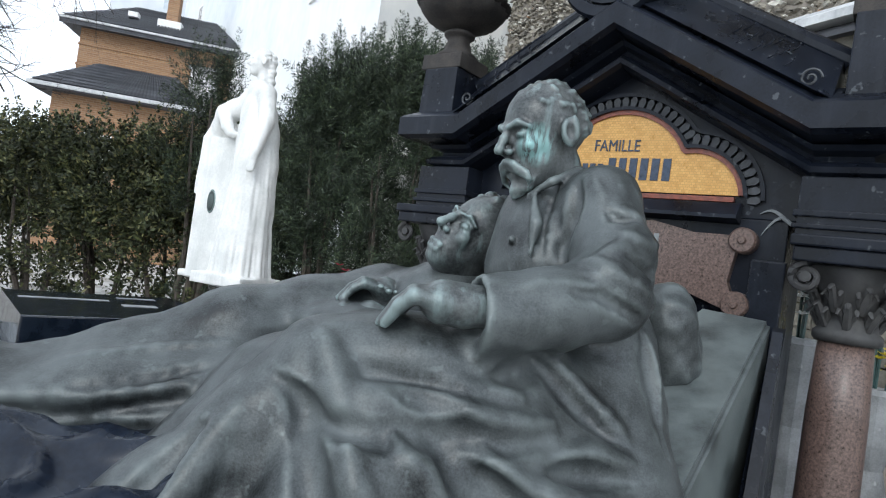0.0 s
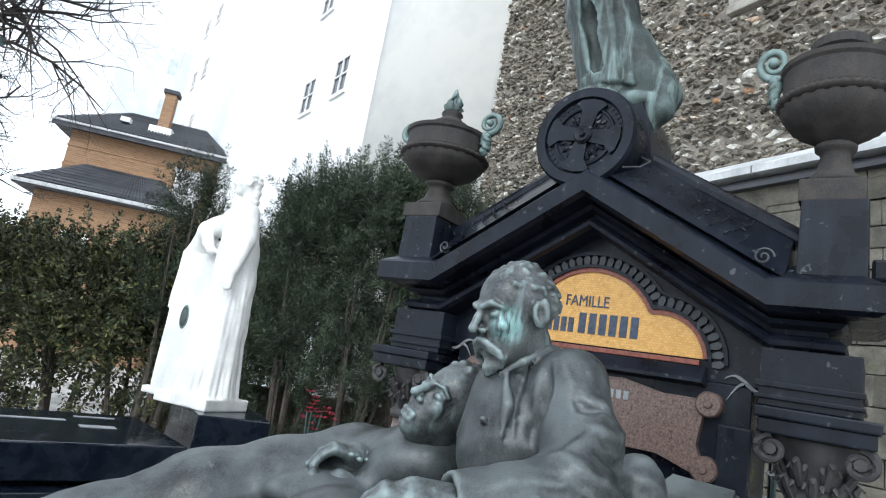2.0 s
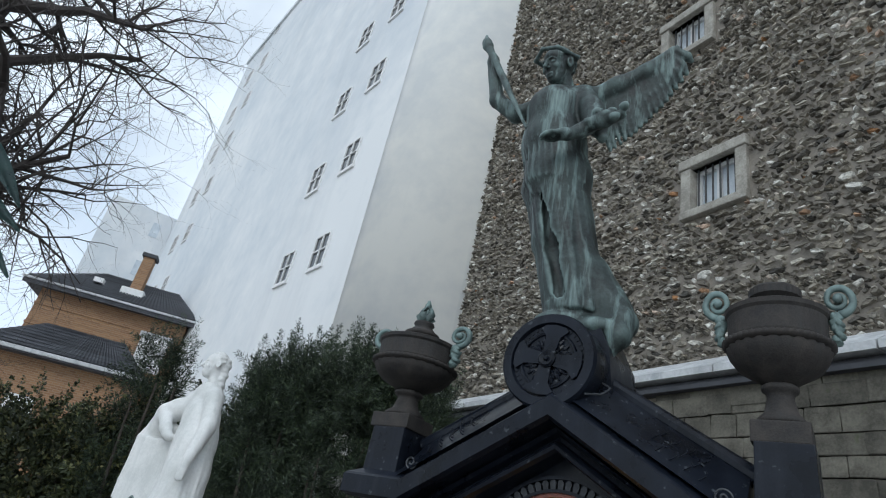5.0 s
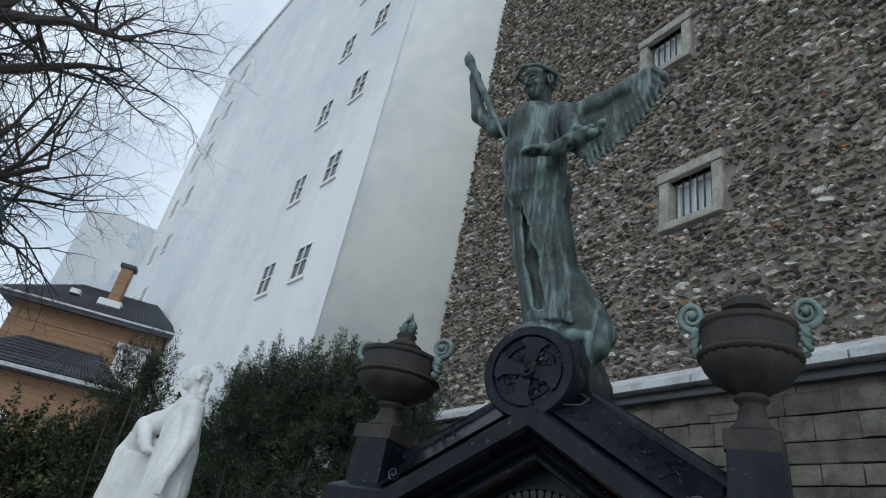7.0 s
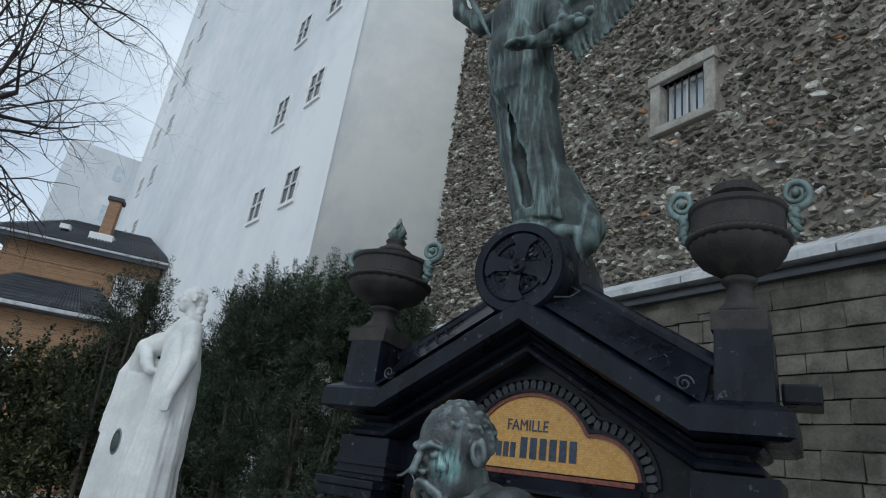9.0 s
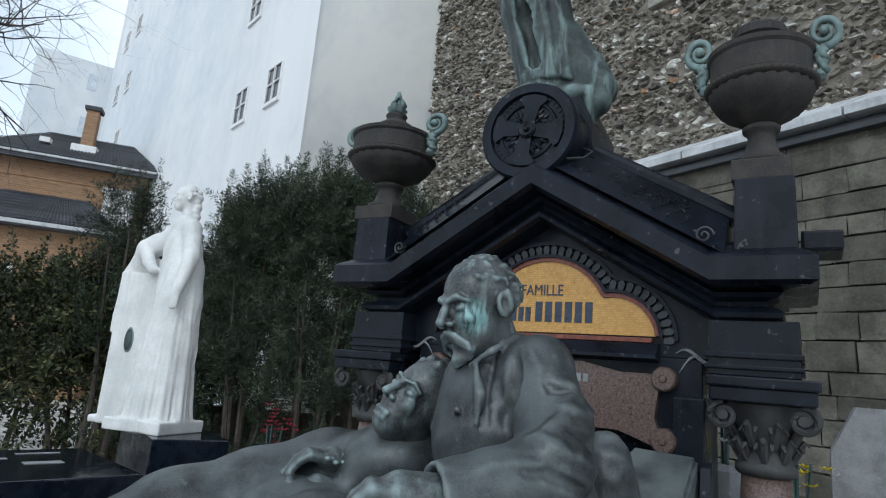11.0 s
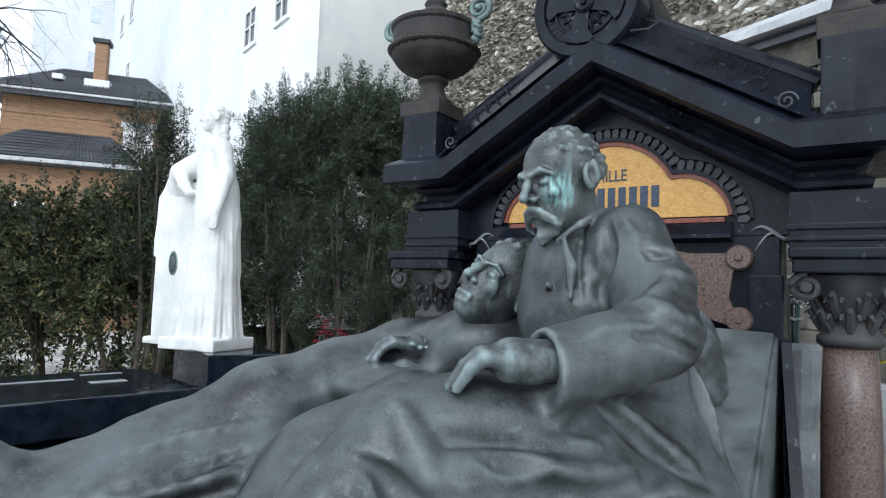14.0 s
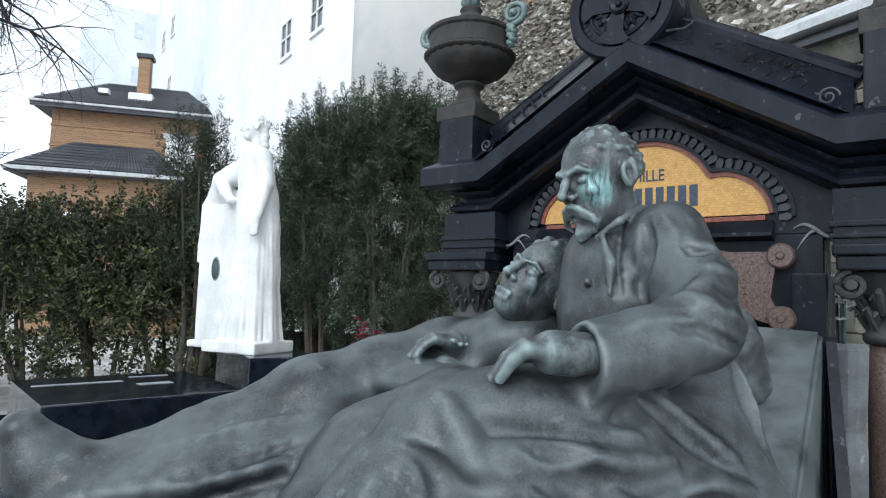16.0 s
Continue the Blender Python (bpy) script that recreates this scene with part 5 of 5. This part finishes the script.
        cap = part("capital", lathe([(.078, 1.515), (.088, 1.525), (.088, 1.545), (.076, 1.555), (.072, 1.59), (.084, 1.66), (.113, 1.725), (.108, 1.735)], 32, m=Matrix.Translation((cx, -.02, 0))), IRON, col, "dark foliate capital", smooth=True)
        part("abacus", box(cx - .145, cx + .145, -.165, .125, 1.732, 1.775, .005), BLACK_STONE, cap)
        part("abacus_top", box(cx - .155, cx + .155, -.175, .135, 1.775, 1.808, .006), BLACK_STONE, cap)
        for r, (rad, z0, z1, n) in enumerate(((.08, 1.56, 1.625, 8), (.09, 1.605, 1.675, 8))):
            for i in range(n):
                an = 2 * math.pi * (i + .5 * r) / n
                lf = bmesh.new()
                d = Vector((math.cos(an), math.sin(an), 0))
                o = Vector((cx, -.02, 0))
                add_tube(lf, [o + d * (rad - .012) + Vector((0, 0, z0)), o + d * (rad + .006) + Vector((0, 0, (z0 + z1) / 2)), o + d * (rad + .026) + Vector((0, 0, z1)), o + d * (rad + .04) + Vector((0, 0, z1 - .012))], [.013, .014, .009, .004], 6)
                for w in (-1, 1):
                    sd = Vector((-d.y, d.x, 0)) * w
                    add_tube(lf, [o + d * (rad - .01) + Vector((0, 0, z0)), o + d * rad + sd * .012 + Vector((0, 0, (z0 + z1) / 2 - .005)), o + d * (rad + .016) + sd * .022 + Vector((0, 0, z1 - .016)), o + d * (rad + .026) + sd * .024 + Vector((0, 0, z1 - .03))], [.008, .009, .007, .003], 6)
                part("leaf", lf, IRON, cap)
        for sx in (-1, 1):
            for y in (-.14, .1):
                vo = bmesh.new()
                add_tube(vo, spiral(cx + sx * .108, 1.69, .042, 1.8, y, start=math.pi / 2, way=-sx), [.013 - .008 * i / 40 for i in range(41)], 6)
                add_tube(vo, [(cx + sx * .108, y - .012, 1.69), (cx + sx * .108, y + .03, 1.69)], .016, 8)
                part("volute", vo, IRON, cap)
        # drooping scroll ornament cut in the stone
        orn = bmesh.new()
        add_tube(orn, [(s * (.485 + .15 * k / 14), -.008, 1.868 + .022 * math.sin(k / 14 * 6.0 + .4)) for k in range(15)], [.0015 + .0055 * math.sin(math.pi * k / 14) for k in range(15)], 6)
        add_tube(orn, spiral(s * .618, 1.872, .026, 1.3, -.008, start=0 if s > 0 else math.pi, way=s), [.005 - .003 * k / 40 for k in range(41)], 6)
        add_tube(orn, [(s * (.545 - .05 * k / 8), -.008, 1.868 - .06 * (k / 8) ** 1.6) for k in range(9)], [.006 - .005 * k / 8 for k in range(9)], 6)
        part("scroll_ornament", orn, SILVER, t)
    # gold lunette
    bm = bmesh.new()
    add_prism(bm, trefoil(0), -.012, .0)
    lun = part("lunette", bm, GOLD, t, "gold glass mosaic in a three-lobed arch")
    for g0, g1, y, m_, nm in ((.0, .016, -.02, REDBAND, "red_border"), (.016, .028, -.03, BLACK_STONE, "arch_moulding"), (.066, .078, -.022, BLACK_STONE, "outer_moulding")):
        a, b = trefoil(g0), trefoil(g1)
        n = 120

        def even(p):
            d = [0]
            for i in range(1, len(p)):
                d.append(d[-1] + math.dist(p[i], p[i - 1]))
            out = []
            for i in range(n):
                s = d[-1] * i / (n - 1)
                j = max(k_ for k_ in range(len(d)) if d[k_] <= s + 1e-9)
                j = min(j, len(p) - 2)
                f = (s - d[j]) / max(d[j + 1] - d[j], 1e-9)
                out.append((p[j][0] + (p[j + 1][0] - p[j][0]) * f, p[j][1] + (p[j + 1][1] - p[j][1]) * f))
            return out
        a, b = even(a), even(b)
        bm = bmesh.new()
        ring = [[bm.verts.new((x, yy, z)) for x, z in c] for c, yy in ((a, y), (b, y), (b, .0), (a, .0))]
        for q in range(4):
            for i in range(n - 1):
                bm.faces.new((ring[q][i], ring[q][i + 1], ring[(q + 1) % 4][i + 1], ring[(q + 1) % 4][i]))
        part(nm, bm, m_, lun)
        if nm == "arch_moulding":
            mid = even(trefoil(.047))
            for i in range(0, n, 3):
                x, z = mid[i]
                j = min(max(i, 1), n - 2)
                tx, tz = mid[j + 1][0] - mid[j - 1][0], mid[j + 1][1] - mid[j - 1][1]
                an = math.degrees(math.atan2(tz, tx))
                th = bmesh.new()
                add_prism(th, [(-.009, -.019), (.009, -.019), (.013, .006), (0.006, .018), (-.006, .018), (-.013, .006)], -.018, .0)
                bmesh.ops.transform(th, matrix=Matrix.Translation((x, 0, z)) @ pose(0, 0, 0, 0, -an + 180, 0), verts=th.verts)
                part("tooth", th, CARVED, lun)
    part("base_band", box(-.405, .405, -.022, 0, 1.908, 1.925, .002), REDBAND, lun)
    put_text("FAMILLE", .062, -.017, -.014, 2.075, BLUE, lun, .78)
    x = -.262
    for i in range(13):
        big = i >= 7
        w, h = (.034, .078) if big else (.026, .056)
        part("bar", box(x, x + w * .8, -.0155, -.012, 1.972, 1.972 + h), BLUE, lun)
        x += w + (.006 if big else .004) + (.012 if i == 6 else 0)
    bm = bmesh.new()
    add_prism(bm, [(0, 1.84), (-.075, 1.85), (-.075, 1.862), (-.03, 1.905), (0, 1.905)], -.43, .43)
    bmesh.ops.transform(bm, matrix=Matrix(((0, 1, 0, 0), (1, 0, 0, 0), (0, 0, 1, 0), (0, 0, 0, 1))), verts=bm.verts)
    part("ledge", bm, BLACK_STONE, t)
    # pink plaque with scrolled corners
    bm = bmesh.new()
    add_prism(bm, [(-.445, 1.8), (-.3, 1.8), (-.16, 1.83), (0, 1.82), (.16, 1.83), (.3, 1.8), (.445, 1.8), (.43, 1.72), (.42, 1.65), (.44, 1.6), (.42, 1.56), (.3, 1.6), (-.3, 1.6), (-.42, 1.56), (-.44, 1.6), (-.42, 1.65), (-.43, 1.72)], -.04, .0)
    pl = part("plaque", bm, PINK, t, "pink granite plaque with scrolled corners and worn lettering")
    for s in (-1, 1):
        for z in (1.785, 1.58):
            r = lathe([(.042, 0), (.042, .05), (.036, .058), (.014, .058), (.01, .066)], 20, m=Matrix.Translation((s * .452, 0, z)) @ pose(0, 0, 0, 90, 0, 0))
            part("scroll_boss", r, PINK, pl, smooth=False)
    x = -.2
    for i in range(15):
        part("bar", box(x, x + .017, -.043, -.04, 1.755, 1.785), SILVER, pl)
        x += .0265
    put_text("CHEVALIER", .03, 0.0, -.041, 1.706, SILVER, pl)
    put_text("DE LA LEGION D'HONNEUR", .026, 0.0, -.041, 1.662, SILVER, pl, .92)
    # cross in a drum on the peak
    md = part("cross_drum", lathe([(.2, -.16), (.2, .198), (.192, .215), (.156, .215), (.15, .197), (0.02, .197)], 48, m=Matrix.Translation((-.035, 0, 2.695)) @ pose(0, 0, 0, 90, 0, 0)), BLACK_STONE, t, "round black stone drum with a carved cross")
    for k in range(4):
        bm = bmesh.new()
        add_prism(bm, [(-.024, .025), (.024, .025), (.032, .095), (.06, .125), (.045, .14), (0, .147), (-.045, .14), (-.06, .125), (-.032, .095)], -.213, -.185)
        bmesh.ops.transform(bm, matrix=Matrix.Translation((-.035, 0, 2.695)) @ pose(0, 0, 0, 0, 90 * k + 10, 0), verts=bm.verts)
        part("cross_arm", bm, BLACK_STONE, md)
        a = radians(35 + 90 * k)
        for j in range(5):
            b2 = bmesh.new()
            h = a + (-.34 + .17 * j)
            r0, r1 = (.05, .085) if j % 2 else (.06, .1)
            add_tube(b2, [(-.035 + q * math.cos(h), -.2, 2.695 + q * math.sin(h)) for q in (r0, (r0 + r1) / 2, r1)], [.005, .011, .004], 6)
            part("relief_leaf", b2, BLACK_STONE, md)
        b4 = bmesh.new()
        add_tube(b4, [(-.035 + .115 * math.cos(a + h), -.2, 2.695 + .115 * math.sin(a + h)) for h in [(-.6 + .12 * q) for q in range(11)]], .007, 6)
        part("ring", b4, BLACK_STONE, md)
    for k in range(40):
        a = 2 * math.pi * k / 40
        b3 = bmesh.new()
        add_box(b3, -.005, .005, -.2, -.178, .134, .148, m=Matrix.Translation((-.035, 0, 2.695)) @ pose(0, 0, 0, 0, math.degrees(a), 0))
        part("bead", b3, BLACK_STONE, md)
    part("cross_boss", lathe([(.036, .17), (.036, .218), (.028, .226), (.012, .222), (.008, .23)], 20, m=Matrix.Translation((-.035, 0, 2.695)) @ pose(0, 0, 0, 90, 0, 0)), BLACK_STONE, md)
    bm = bmesh.new()
    add_prism(bm, [(-.2, 2.5), (.2, 2.5), (.16, 2.8), (.1, 2.93), (-.1, 2.93), (-.16, 2.8)], -.06, .3)
    part("peak_block", bm, BLACK_STONE, t)
    part("plinth_step", box(-.95, .95, -.3, .5, 0, .2, .02), GREYSTONE, t)
    return t


def make_urn(x, z, size, flame):
    u = thing("stone_urn", MON @ pose(x, -.06, z) @ Matrix.Diagonal((*size, 1)), "granite urn with bronze scroll handles" + (" and bronze flame" if flame else " and flat lid"), "urn", "urns on the tomb")
    part("foot", box(-.098, .098, -.098, .098, 0, .07, .006), URN_STONE, u)
    part("stem", lathe([(.085, .07), (.088, .085), (.06, .11), (.046, .16), (.052, .175), (.064, .182), (.066, .195), (.05, .205)], 32), URN_STONE, u, smooth=True)
    part("bowl", lathe([(.05, .2), (.088, .222), (.14, .25), (.168, .285), (.18, .312), (.176, .325)], 48, flute=.03, flutes=24), URN_STONE, u, smooth=True)
    part("bead_ring", lathe([(.178, .318), (.194, .326), (.194, .338), (.176, .345)], 96, flute=.03, flutes=48), URN_STONE, u, smooth=True)
    part("drum", lathe([(.172, .34), (.176, .352), (.178, .425), (.186, .435), (.188, .45), (.176, .456), (.12, .46)], 48), URN_STONE, u)
    if flame:
        part("lid", lathe([(.12, .45), (.075, .47), (.06, .49), (.078, .5), (.082, .515), (.06, .53), (.04, .555), (.05, .57), (.045, .58)], 36), URN_STONE, u, smooth=True)
        fl = bmesh.new()
        rng = np.random.default_rng(4)
        for i in range(11):
            a = i * 2.4
            r = .026 if i < 8 else .008
            h = rng.uniform(.07, .11) if i < 8 else .14
            add_tube(fl, [(math.cos(a) * r * .6, math.sin(a) * r * .6, .575), (math.cos(a) * r * 1.3, math.sin(a) * r * 1.3, .575 + h * .45), (math.cos(a + .5) * r * .8, math.sin(a + .5) * r * .8, .575 + h * .8), (math.cos(a + .7) * r * .5, math.sin(a + .7) * r * .5, .575 + h)], [.016, .017, .009, .001], 6)
        part("flame", fl, VERDIGRIS, u, "green bronze flame", smooth=True)
    else:
        part("lid", lathe([(.12, .45), (.1, .462), (.08, .475), (.078, .495), (.096, .508), (.096, .535), (.084, .545), (.02, .55)], 48, flute=.01, flutes=24), URN_STONE, u)
    for s in (-1, 1):
        hb = bmesh.new()
        add_tube(hb, spiral(s * .215, .5, .055, 1.9, 0, start=-math.pi / 2 if s < 0 else -math.pi / 2, way=s), [.015 - .01 * i / 40 for i in range(41)], 8)
        add_tube(hb, [(s * .215, 0, .445), (s * .19, 0, .42), (s * .21, 0, .39), (s * .205, 0, .35), (s * .18, 0, .335)], [.02, .018, .022, .016, .008], 7)
        add_tube(hb, [(s * .215, -.02, .5), (s * .215, .02, .5)], .014, 8)
        for j in range(5):
            add_tube(hb, [(s * (.19 + .012 * (j % 2)), -.015, .44 - j * .02), (s * (.21 + .012 * (j % 2)), .015, .43 - j * .02)], .013, 6)
        part("handle", hb, VERDIGRIS, u, "green bronze scroll handle", smooth=True)
    return u


# ---- the bed ----
def make_bed():
    t = thing("bed_tomb", pose(0, 0, 0), "bed-shaped tomb with black stone base and dark bronze drape", "tomb")
    B = pose(-.25, 1.42, 0, 0, 0, 20)
    part("base", box(-.95, .72, -.62, .55, 0, 1.06, .02, m=B), BLACK_STONE, t)
    part("base_step", box(-1.1, .84, -.68, .6, 0, .35, .02, m=B), BLACK_STONE, t)
    # rumpled shiny sheet on the bed, near side
    bm = bmesh.new()
    n = 110
    bmesh.ops.create_grid(bm, x_segments=n, y_segments=n, size=.75)
    for v in bm.verts:
        p = Vector((v.co.x - .55, v.co.y + 1.0, 0))
        q = p * 2.2
        fold = noise.noise(Vector((q.x * 1.1 + q.y * .5, q.y * 1.6 - q.x * .5, 1.3)))
        fold2 = noise.noise(Vector((q.x * 2.6 + .8 * q.y, q.y * 3.4, 7)))
        v.co = Vector((p.x, p.y, 1.165 + .16 * (.6 - abs(fold)) ** 2 + .12 * (.5 - abs(fold2)) ** 2 - .03 - max(0, .8 - p.y) * .8 - max(0, -1.12 - p.x) * 1.2))
    part("drape", bm, CLOTH, t, "glossy black bronze drape in crumpled folds", smooth=True)
    # sloping head bolster with a scalloped valance down its side
    hb = bmesh.new()
    a, b, c_, d = Vector((.86, 1.93, 1.56)), Vector((1.03, 1.82, 1.55)), Vector((.55, 1.2, 1.19)), Vector((.3, 1.5, 1.2))
    top = [hb.verts.new(p) for p in (a, b, c_, d)]
    low = [hb.verts.new(p) for p in ((.86, 1.95, .9), (1.05, 1.84, .9), (.6, 1.22, .9), (.3, 1.5, .9))]
    hb.faces.new(top)
    hb.faces.new(low)
    for i in range(4):
        hb.faces.new((top[i], top[(i + 1) % 4], low[(i + 1) % 4], low[i]))
    bmesh.ops.bevel(hb, geom=hb.edges[:], offset=.012, segments=3, affect="EDGES")
    bol = part("bolster", hb, BRONZE, t, "sloping grey bronze bolster", smooth=False)
    pan = bmesh.new()
    q = [Vector((1.035, 1.815, 1.53)), Vector((1.1, 1.86, 1.53)), Vector((.72, 1.28, .9)), Vector((.66, 1.24, .9))]
    e = Vector((0, 0, -.6))
    vs = [pan.verts.new(p) for p in q] + [pan.verts.new(p + (e if i < 2 else Vector((0, 0, -.2)))) for i, p in enumerate(q)]
    pan.faces.new(vs[:4])
    pan.faces.new(vs[4:])
    for i in range(4):
        pan.faces.new((vs[i], vs[(i + 1) % 4], vs[4 + (i + 1) % 4], vs[4 + i]))
    sd = part("side_panel", pan, BLACK_STONE, bol)
    for i in range(16):
        f = i / 16
        p = Vector((1.035, 1.8, 1.5)).lerp(Vector((.68, 1.22, .92)), f)
        sc = bmesh.new()
        add_prism(sc, [(-.03, 0), (.03, 0), (.02, -.06), (0, -.085), (-.02, -.06)], -.02, .008)
        bmesh.ops.transform(sc, matrix=Matrix.Translation(p) @ pose(0, 0, 0, 0, 42, 58), verts=sc.verts)
        part("scallop", sc, BLACK_STONE, sd)
    return t


# ---- neighbours ----
def make_black_tomb():
    """x runs left along the slab from the plinth, y runs back."""
    P = pose(-1.52, 4.8, 0, 0, 0, 40)
    t = thing("black_grave", P, "polished black granite grave slab on stepped base", "grave")
    part("slab", box(-1.38, -.06, -.14, 1.15, .64, .88, .012, taper=.008), BLACK_GLOSS, t)
    part("step_upper", box(-1.58, -.04, -.24, 1.3, .48, .6, .01), BLACK_GLOSS, t)
    part("slab_joint", box(-1.37, -.08, .04, 1.1, .6, .66), BLACK_GLOSS, t)
    part("step_middle", box(-1.7, -.02, -.34, 1.4, .36, .48, .01), BLACK_GLOSS, t)
    part("step_lower", box(-1.85, .0, -.48, 1.5, 0, .36, .01), BLACK_GLOSS, t)
    part("engraved_panel", box(-1.3, -.7, .7, .76, .878, .884), GREYSTONE, t)
    part("engraved_panel", box(-.65, -.4, .45, .55, .878, .884), GREYSTONE, t)
    part("engraved_panel", box(-.6, -.3, .9, .95, .878, .884), GREYSTONE, t)
    part("plinth", box(.0, .56, -.02, 1.55, 0, 1.1, .01, m=pose(0, 0, 0, 0, 0, -13.2)), BLACK_GLOSS, t)
    return t


def make_right_tombs():
    t = thing("grey_grave", MON @ pose(1.55, .2, 0), "grey granite stepped grave with white lichen spots", "grave")
    part("step", box(-.5, 1.6, -.5, 1.2, 0, .75, .02), GREYSTONE, t)
    part("step", box(-.35, 1.45, -.3, 1.1, .75, .98, .02), GREYSTONE, t)
    part("slab", box(-.3, 1.3, -.1, 1.0, .98, 1.2, .02, taper=.04), GREYSTONE, t)
    s = thing("grey_stele", MON @ pose(1.25, 1.1, 0), "weathered grey stone stele by the wall", "grave")
    bm = bmesh.new()
    add_prism(bm, [(-.3, 0), (.3, 0), (.3, 1.55), (.2, 1.75), (-.2, 1.75), (-.3, 1.55)], -.1, .1)
    part("slab", bm, GREYSTONE, s)
    part("base", box(-.4, .4, -.2, .2, 0, .4, .02), GREYSTONE, s)
    return t


def make_flowers(x, y, z, material, label, n, spread, seed):
    rng = np.random.default_rng(seed)
    t = thing("flower_bunch", pose(x, y, 0), label, "flowers")
    st = bmesh.new()
    for i in range(6):
        add_tube(st, [(0, 0, max(z - .6, 0)), (rng.normal(0, spread * .4), rng.normal(0, spread * .4), z)], .006, 5)
    part("stem", st, LEAF, t)
    for i in range(n):
        fl = bmesh.new()
        c = Vector((rng.normal(0, spread), rng.normal(0, spread), z + rng.normal(0, spread * 1.1)))
        for k in range(6):
            a = k * 1.05 + rng.uniform(0, .4)
            p = [c, c + Vector((math.cos(a - .45) * .022, math.sin(a - .45) * .022, .006)), c + Vector((math.cos(a) * .034, math.sin(a) * .034, .016)), c + Vector((math.cos(a + .45) * .022, math.sin(a + .45) * .022, .006))]
            fl.faces.new([fl.verts.new(q) for q in p])
        bmesh.ops.solidify(fl, geom=fl.faces[:], thickness=.004)
        part("blossom", fl, material, t)
    pot = lathe([(.11, 0), (.12, z * .5), (.07, z - .5), (.09, z - .4), (.1, z - .2), (.08, z - .18)], 16)
    part("pot", pot, GREYSTONE, t)
    return t


def make_near_leaves():
    t = thing("evergreen_branch", pose(-1.5, 1.3, 0), "overhanging evergreen branch with long glossy leaves", "plant")
    st = bmesh.new()
    add_tube(st, [(-.5, .0, 0), (-.45, .0, 1.6), (-.2, .02, 2.5), (.05, .0, 2.8)], [.02, .016, .01, .004], 7)
    part("stem", st, WOODBROWN, t)
    for b, e in (((.12, .0, 2.74), (.31, .04, 2.53)), ((.05, .02, 2.64), (.33, .06, 2.47)), ((.1, .03, 2.58), (.34, .1, 2.35))):
        b, e = Vector(b), Vector(e)
        bm = bmesh.new()
        rows = []
        for k in range(9):
            f = k / 8
            p = b.lerp(e, f)
            w = .024 * math.sin(math.pi * min(f * .92 + .06, 1))
            s = (e - b).cross(Vector((.1, 1, .3))).normalized()
            rows.append([bm.verts.new(p - s * w), bm.verts.new(p + Vector((0, -.006, -.006))), bm.verts.new(p + s * w)])
        for r0, r1 in zip(rows, rows[1:]):
            bm.faces.new((r0[0], r0[1], r1[1], r1[0]))
            bm.faces.new((r0[1], r0[2], r1[2], r1[1]))
        bmesh.ops.solidify(bm, geom=bm.faces[:], thickness=.002)
        part("leaf", bm, LEAF, t, smooth=True)
    return t


# ---- put it all up ----
make_ground()
low_wall = make_rubble_wall()
make_apartments()
make_house()
make_tomb_front()
make_urn(-.785, 2.395, (1.05, 1.05, .93), True)
make_urn(.765, 2.44, (.9, .9, 1.06), False)
make_bed()
make_couple()
make_angel(MON @ pose(.01, .06, 2.89))
make_black_tomb()
MOURNER = pose(-1.72, 5.45, 1.1, 0, 0, -26) @ Matrix.Diagonal((.96, 1, 1.07, 1))
make_mourner(Matrix.Translation((-.07, .01, 0)) @ MOURNER @ Matrix.Diagonal((1.09, 1, 1, 1)))
make_medallion(Matrix.Translation((-.07, .01, 0)) @ MOURNER @ pose(-.24, -.102, .66))
make_right_tombs()
make_flowers(1.38, 2.24, 1.67, WHITE_PETAL, "bunch of white artificial flowers behind the column", 26, .035, 2)
make_flowers(1.83, 2.45, 1.5, YELLOW_PETAL, "small yellow flowers in a pot", 12, .05, 3)
make_flowers(-0.58, 4.17, 1.32, RED_PETAL, "bunch of dark red flowers on a grave", 22, .07, 4)
for i, (x, y, h, r) in enumerate(((-1.55, 8.6, 4.1, .75), (-.75, 8.4, 4.3, .8), (.05, 8.6, 4.35, .8), (-2.2, 9.4, 3.2, .7))):
    make_shrub(x, y, h, r, 30 + i, YEW, "yew_tree", "dark green yew with pointed upright shoots", 300, 190, .3, 40, .075, .0045, "dark yews")
make_shrub(-3.30, 8.39, 3.95, .5, 44, YEW, "yew_tree", "slim sparse yew rising beside the marble statue", 70, 150, .45, 8, .075, .0045, "dark yews")
for i, (x, y, h, r) in enumerate(((-7.2, 9.6, 2.7, 1.0), (-5.9, 9.2, 2.75, 1.0), (-4.7, 9.0, 2.7, .9), (-3.7, 8.8, 2.9, .85), (-2.9, 9.2, 3.2, .7))):
    make_shrub(x, y, h, r, 50 + i, HEDGE, "hedge_shrub", "loose green and yellowish evergreen shrub with bare stems", 210, 80, .42, 12, .07, .017, "hedge shrubs")
make_bare_tree()
make_near_leaves()
back = thing("fence", pose(-.8, 9.6, 0, 0, 0, -4), "low brown block wall behind the shrubs", "fence")
part("wall", box(-3, 2.6, 0, .15, 0, 1.0, .01), FENCE, back)
make_blocks(low_wall)
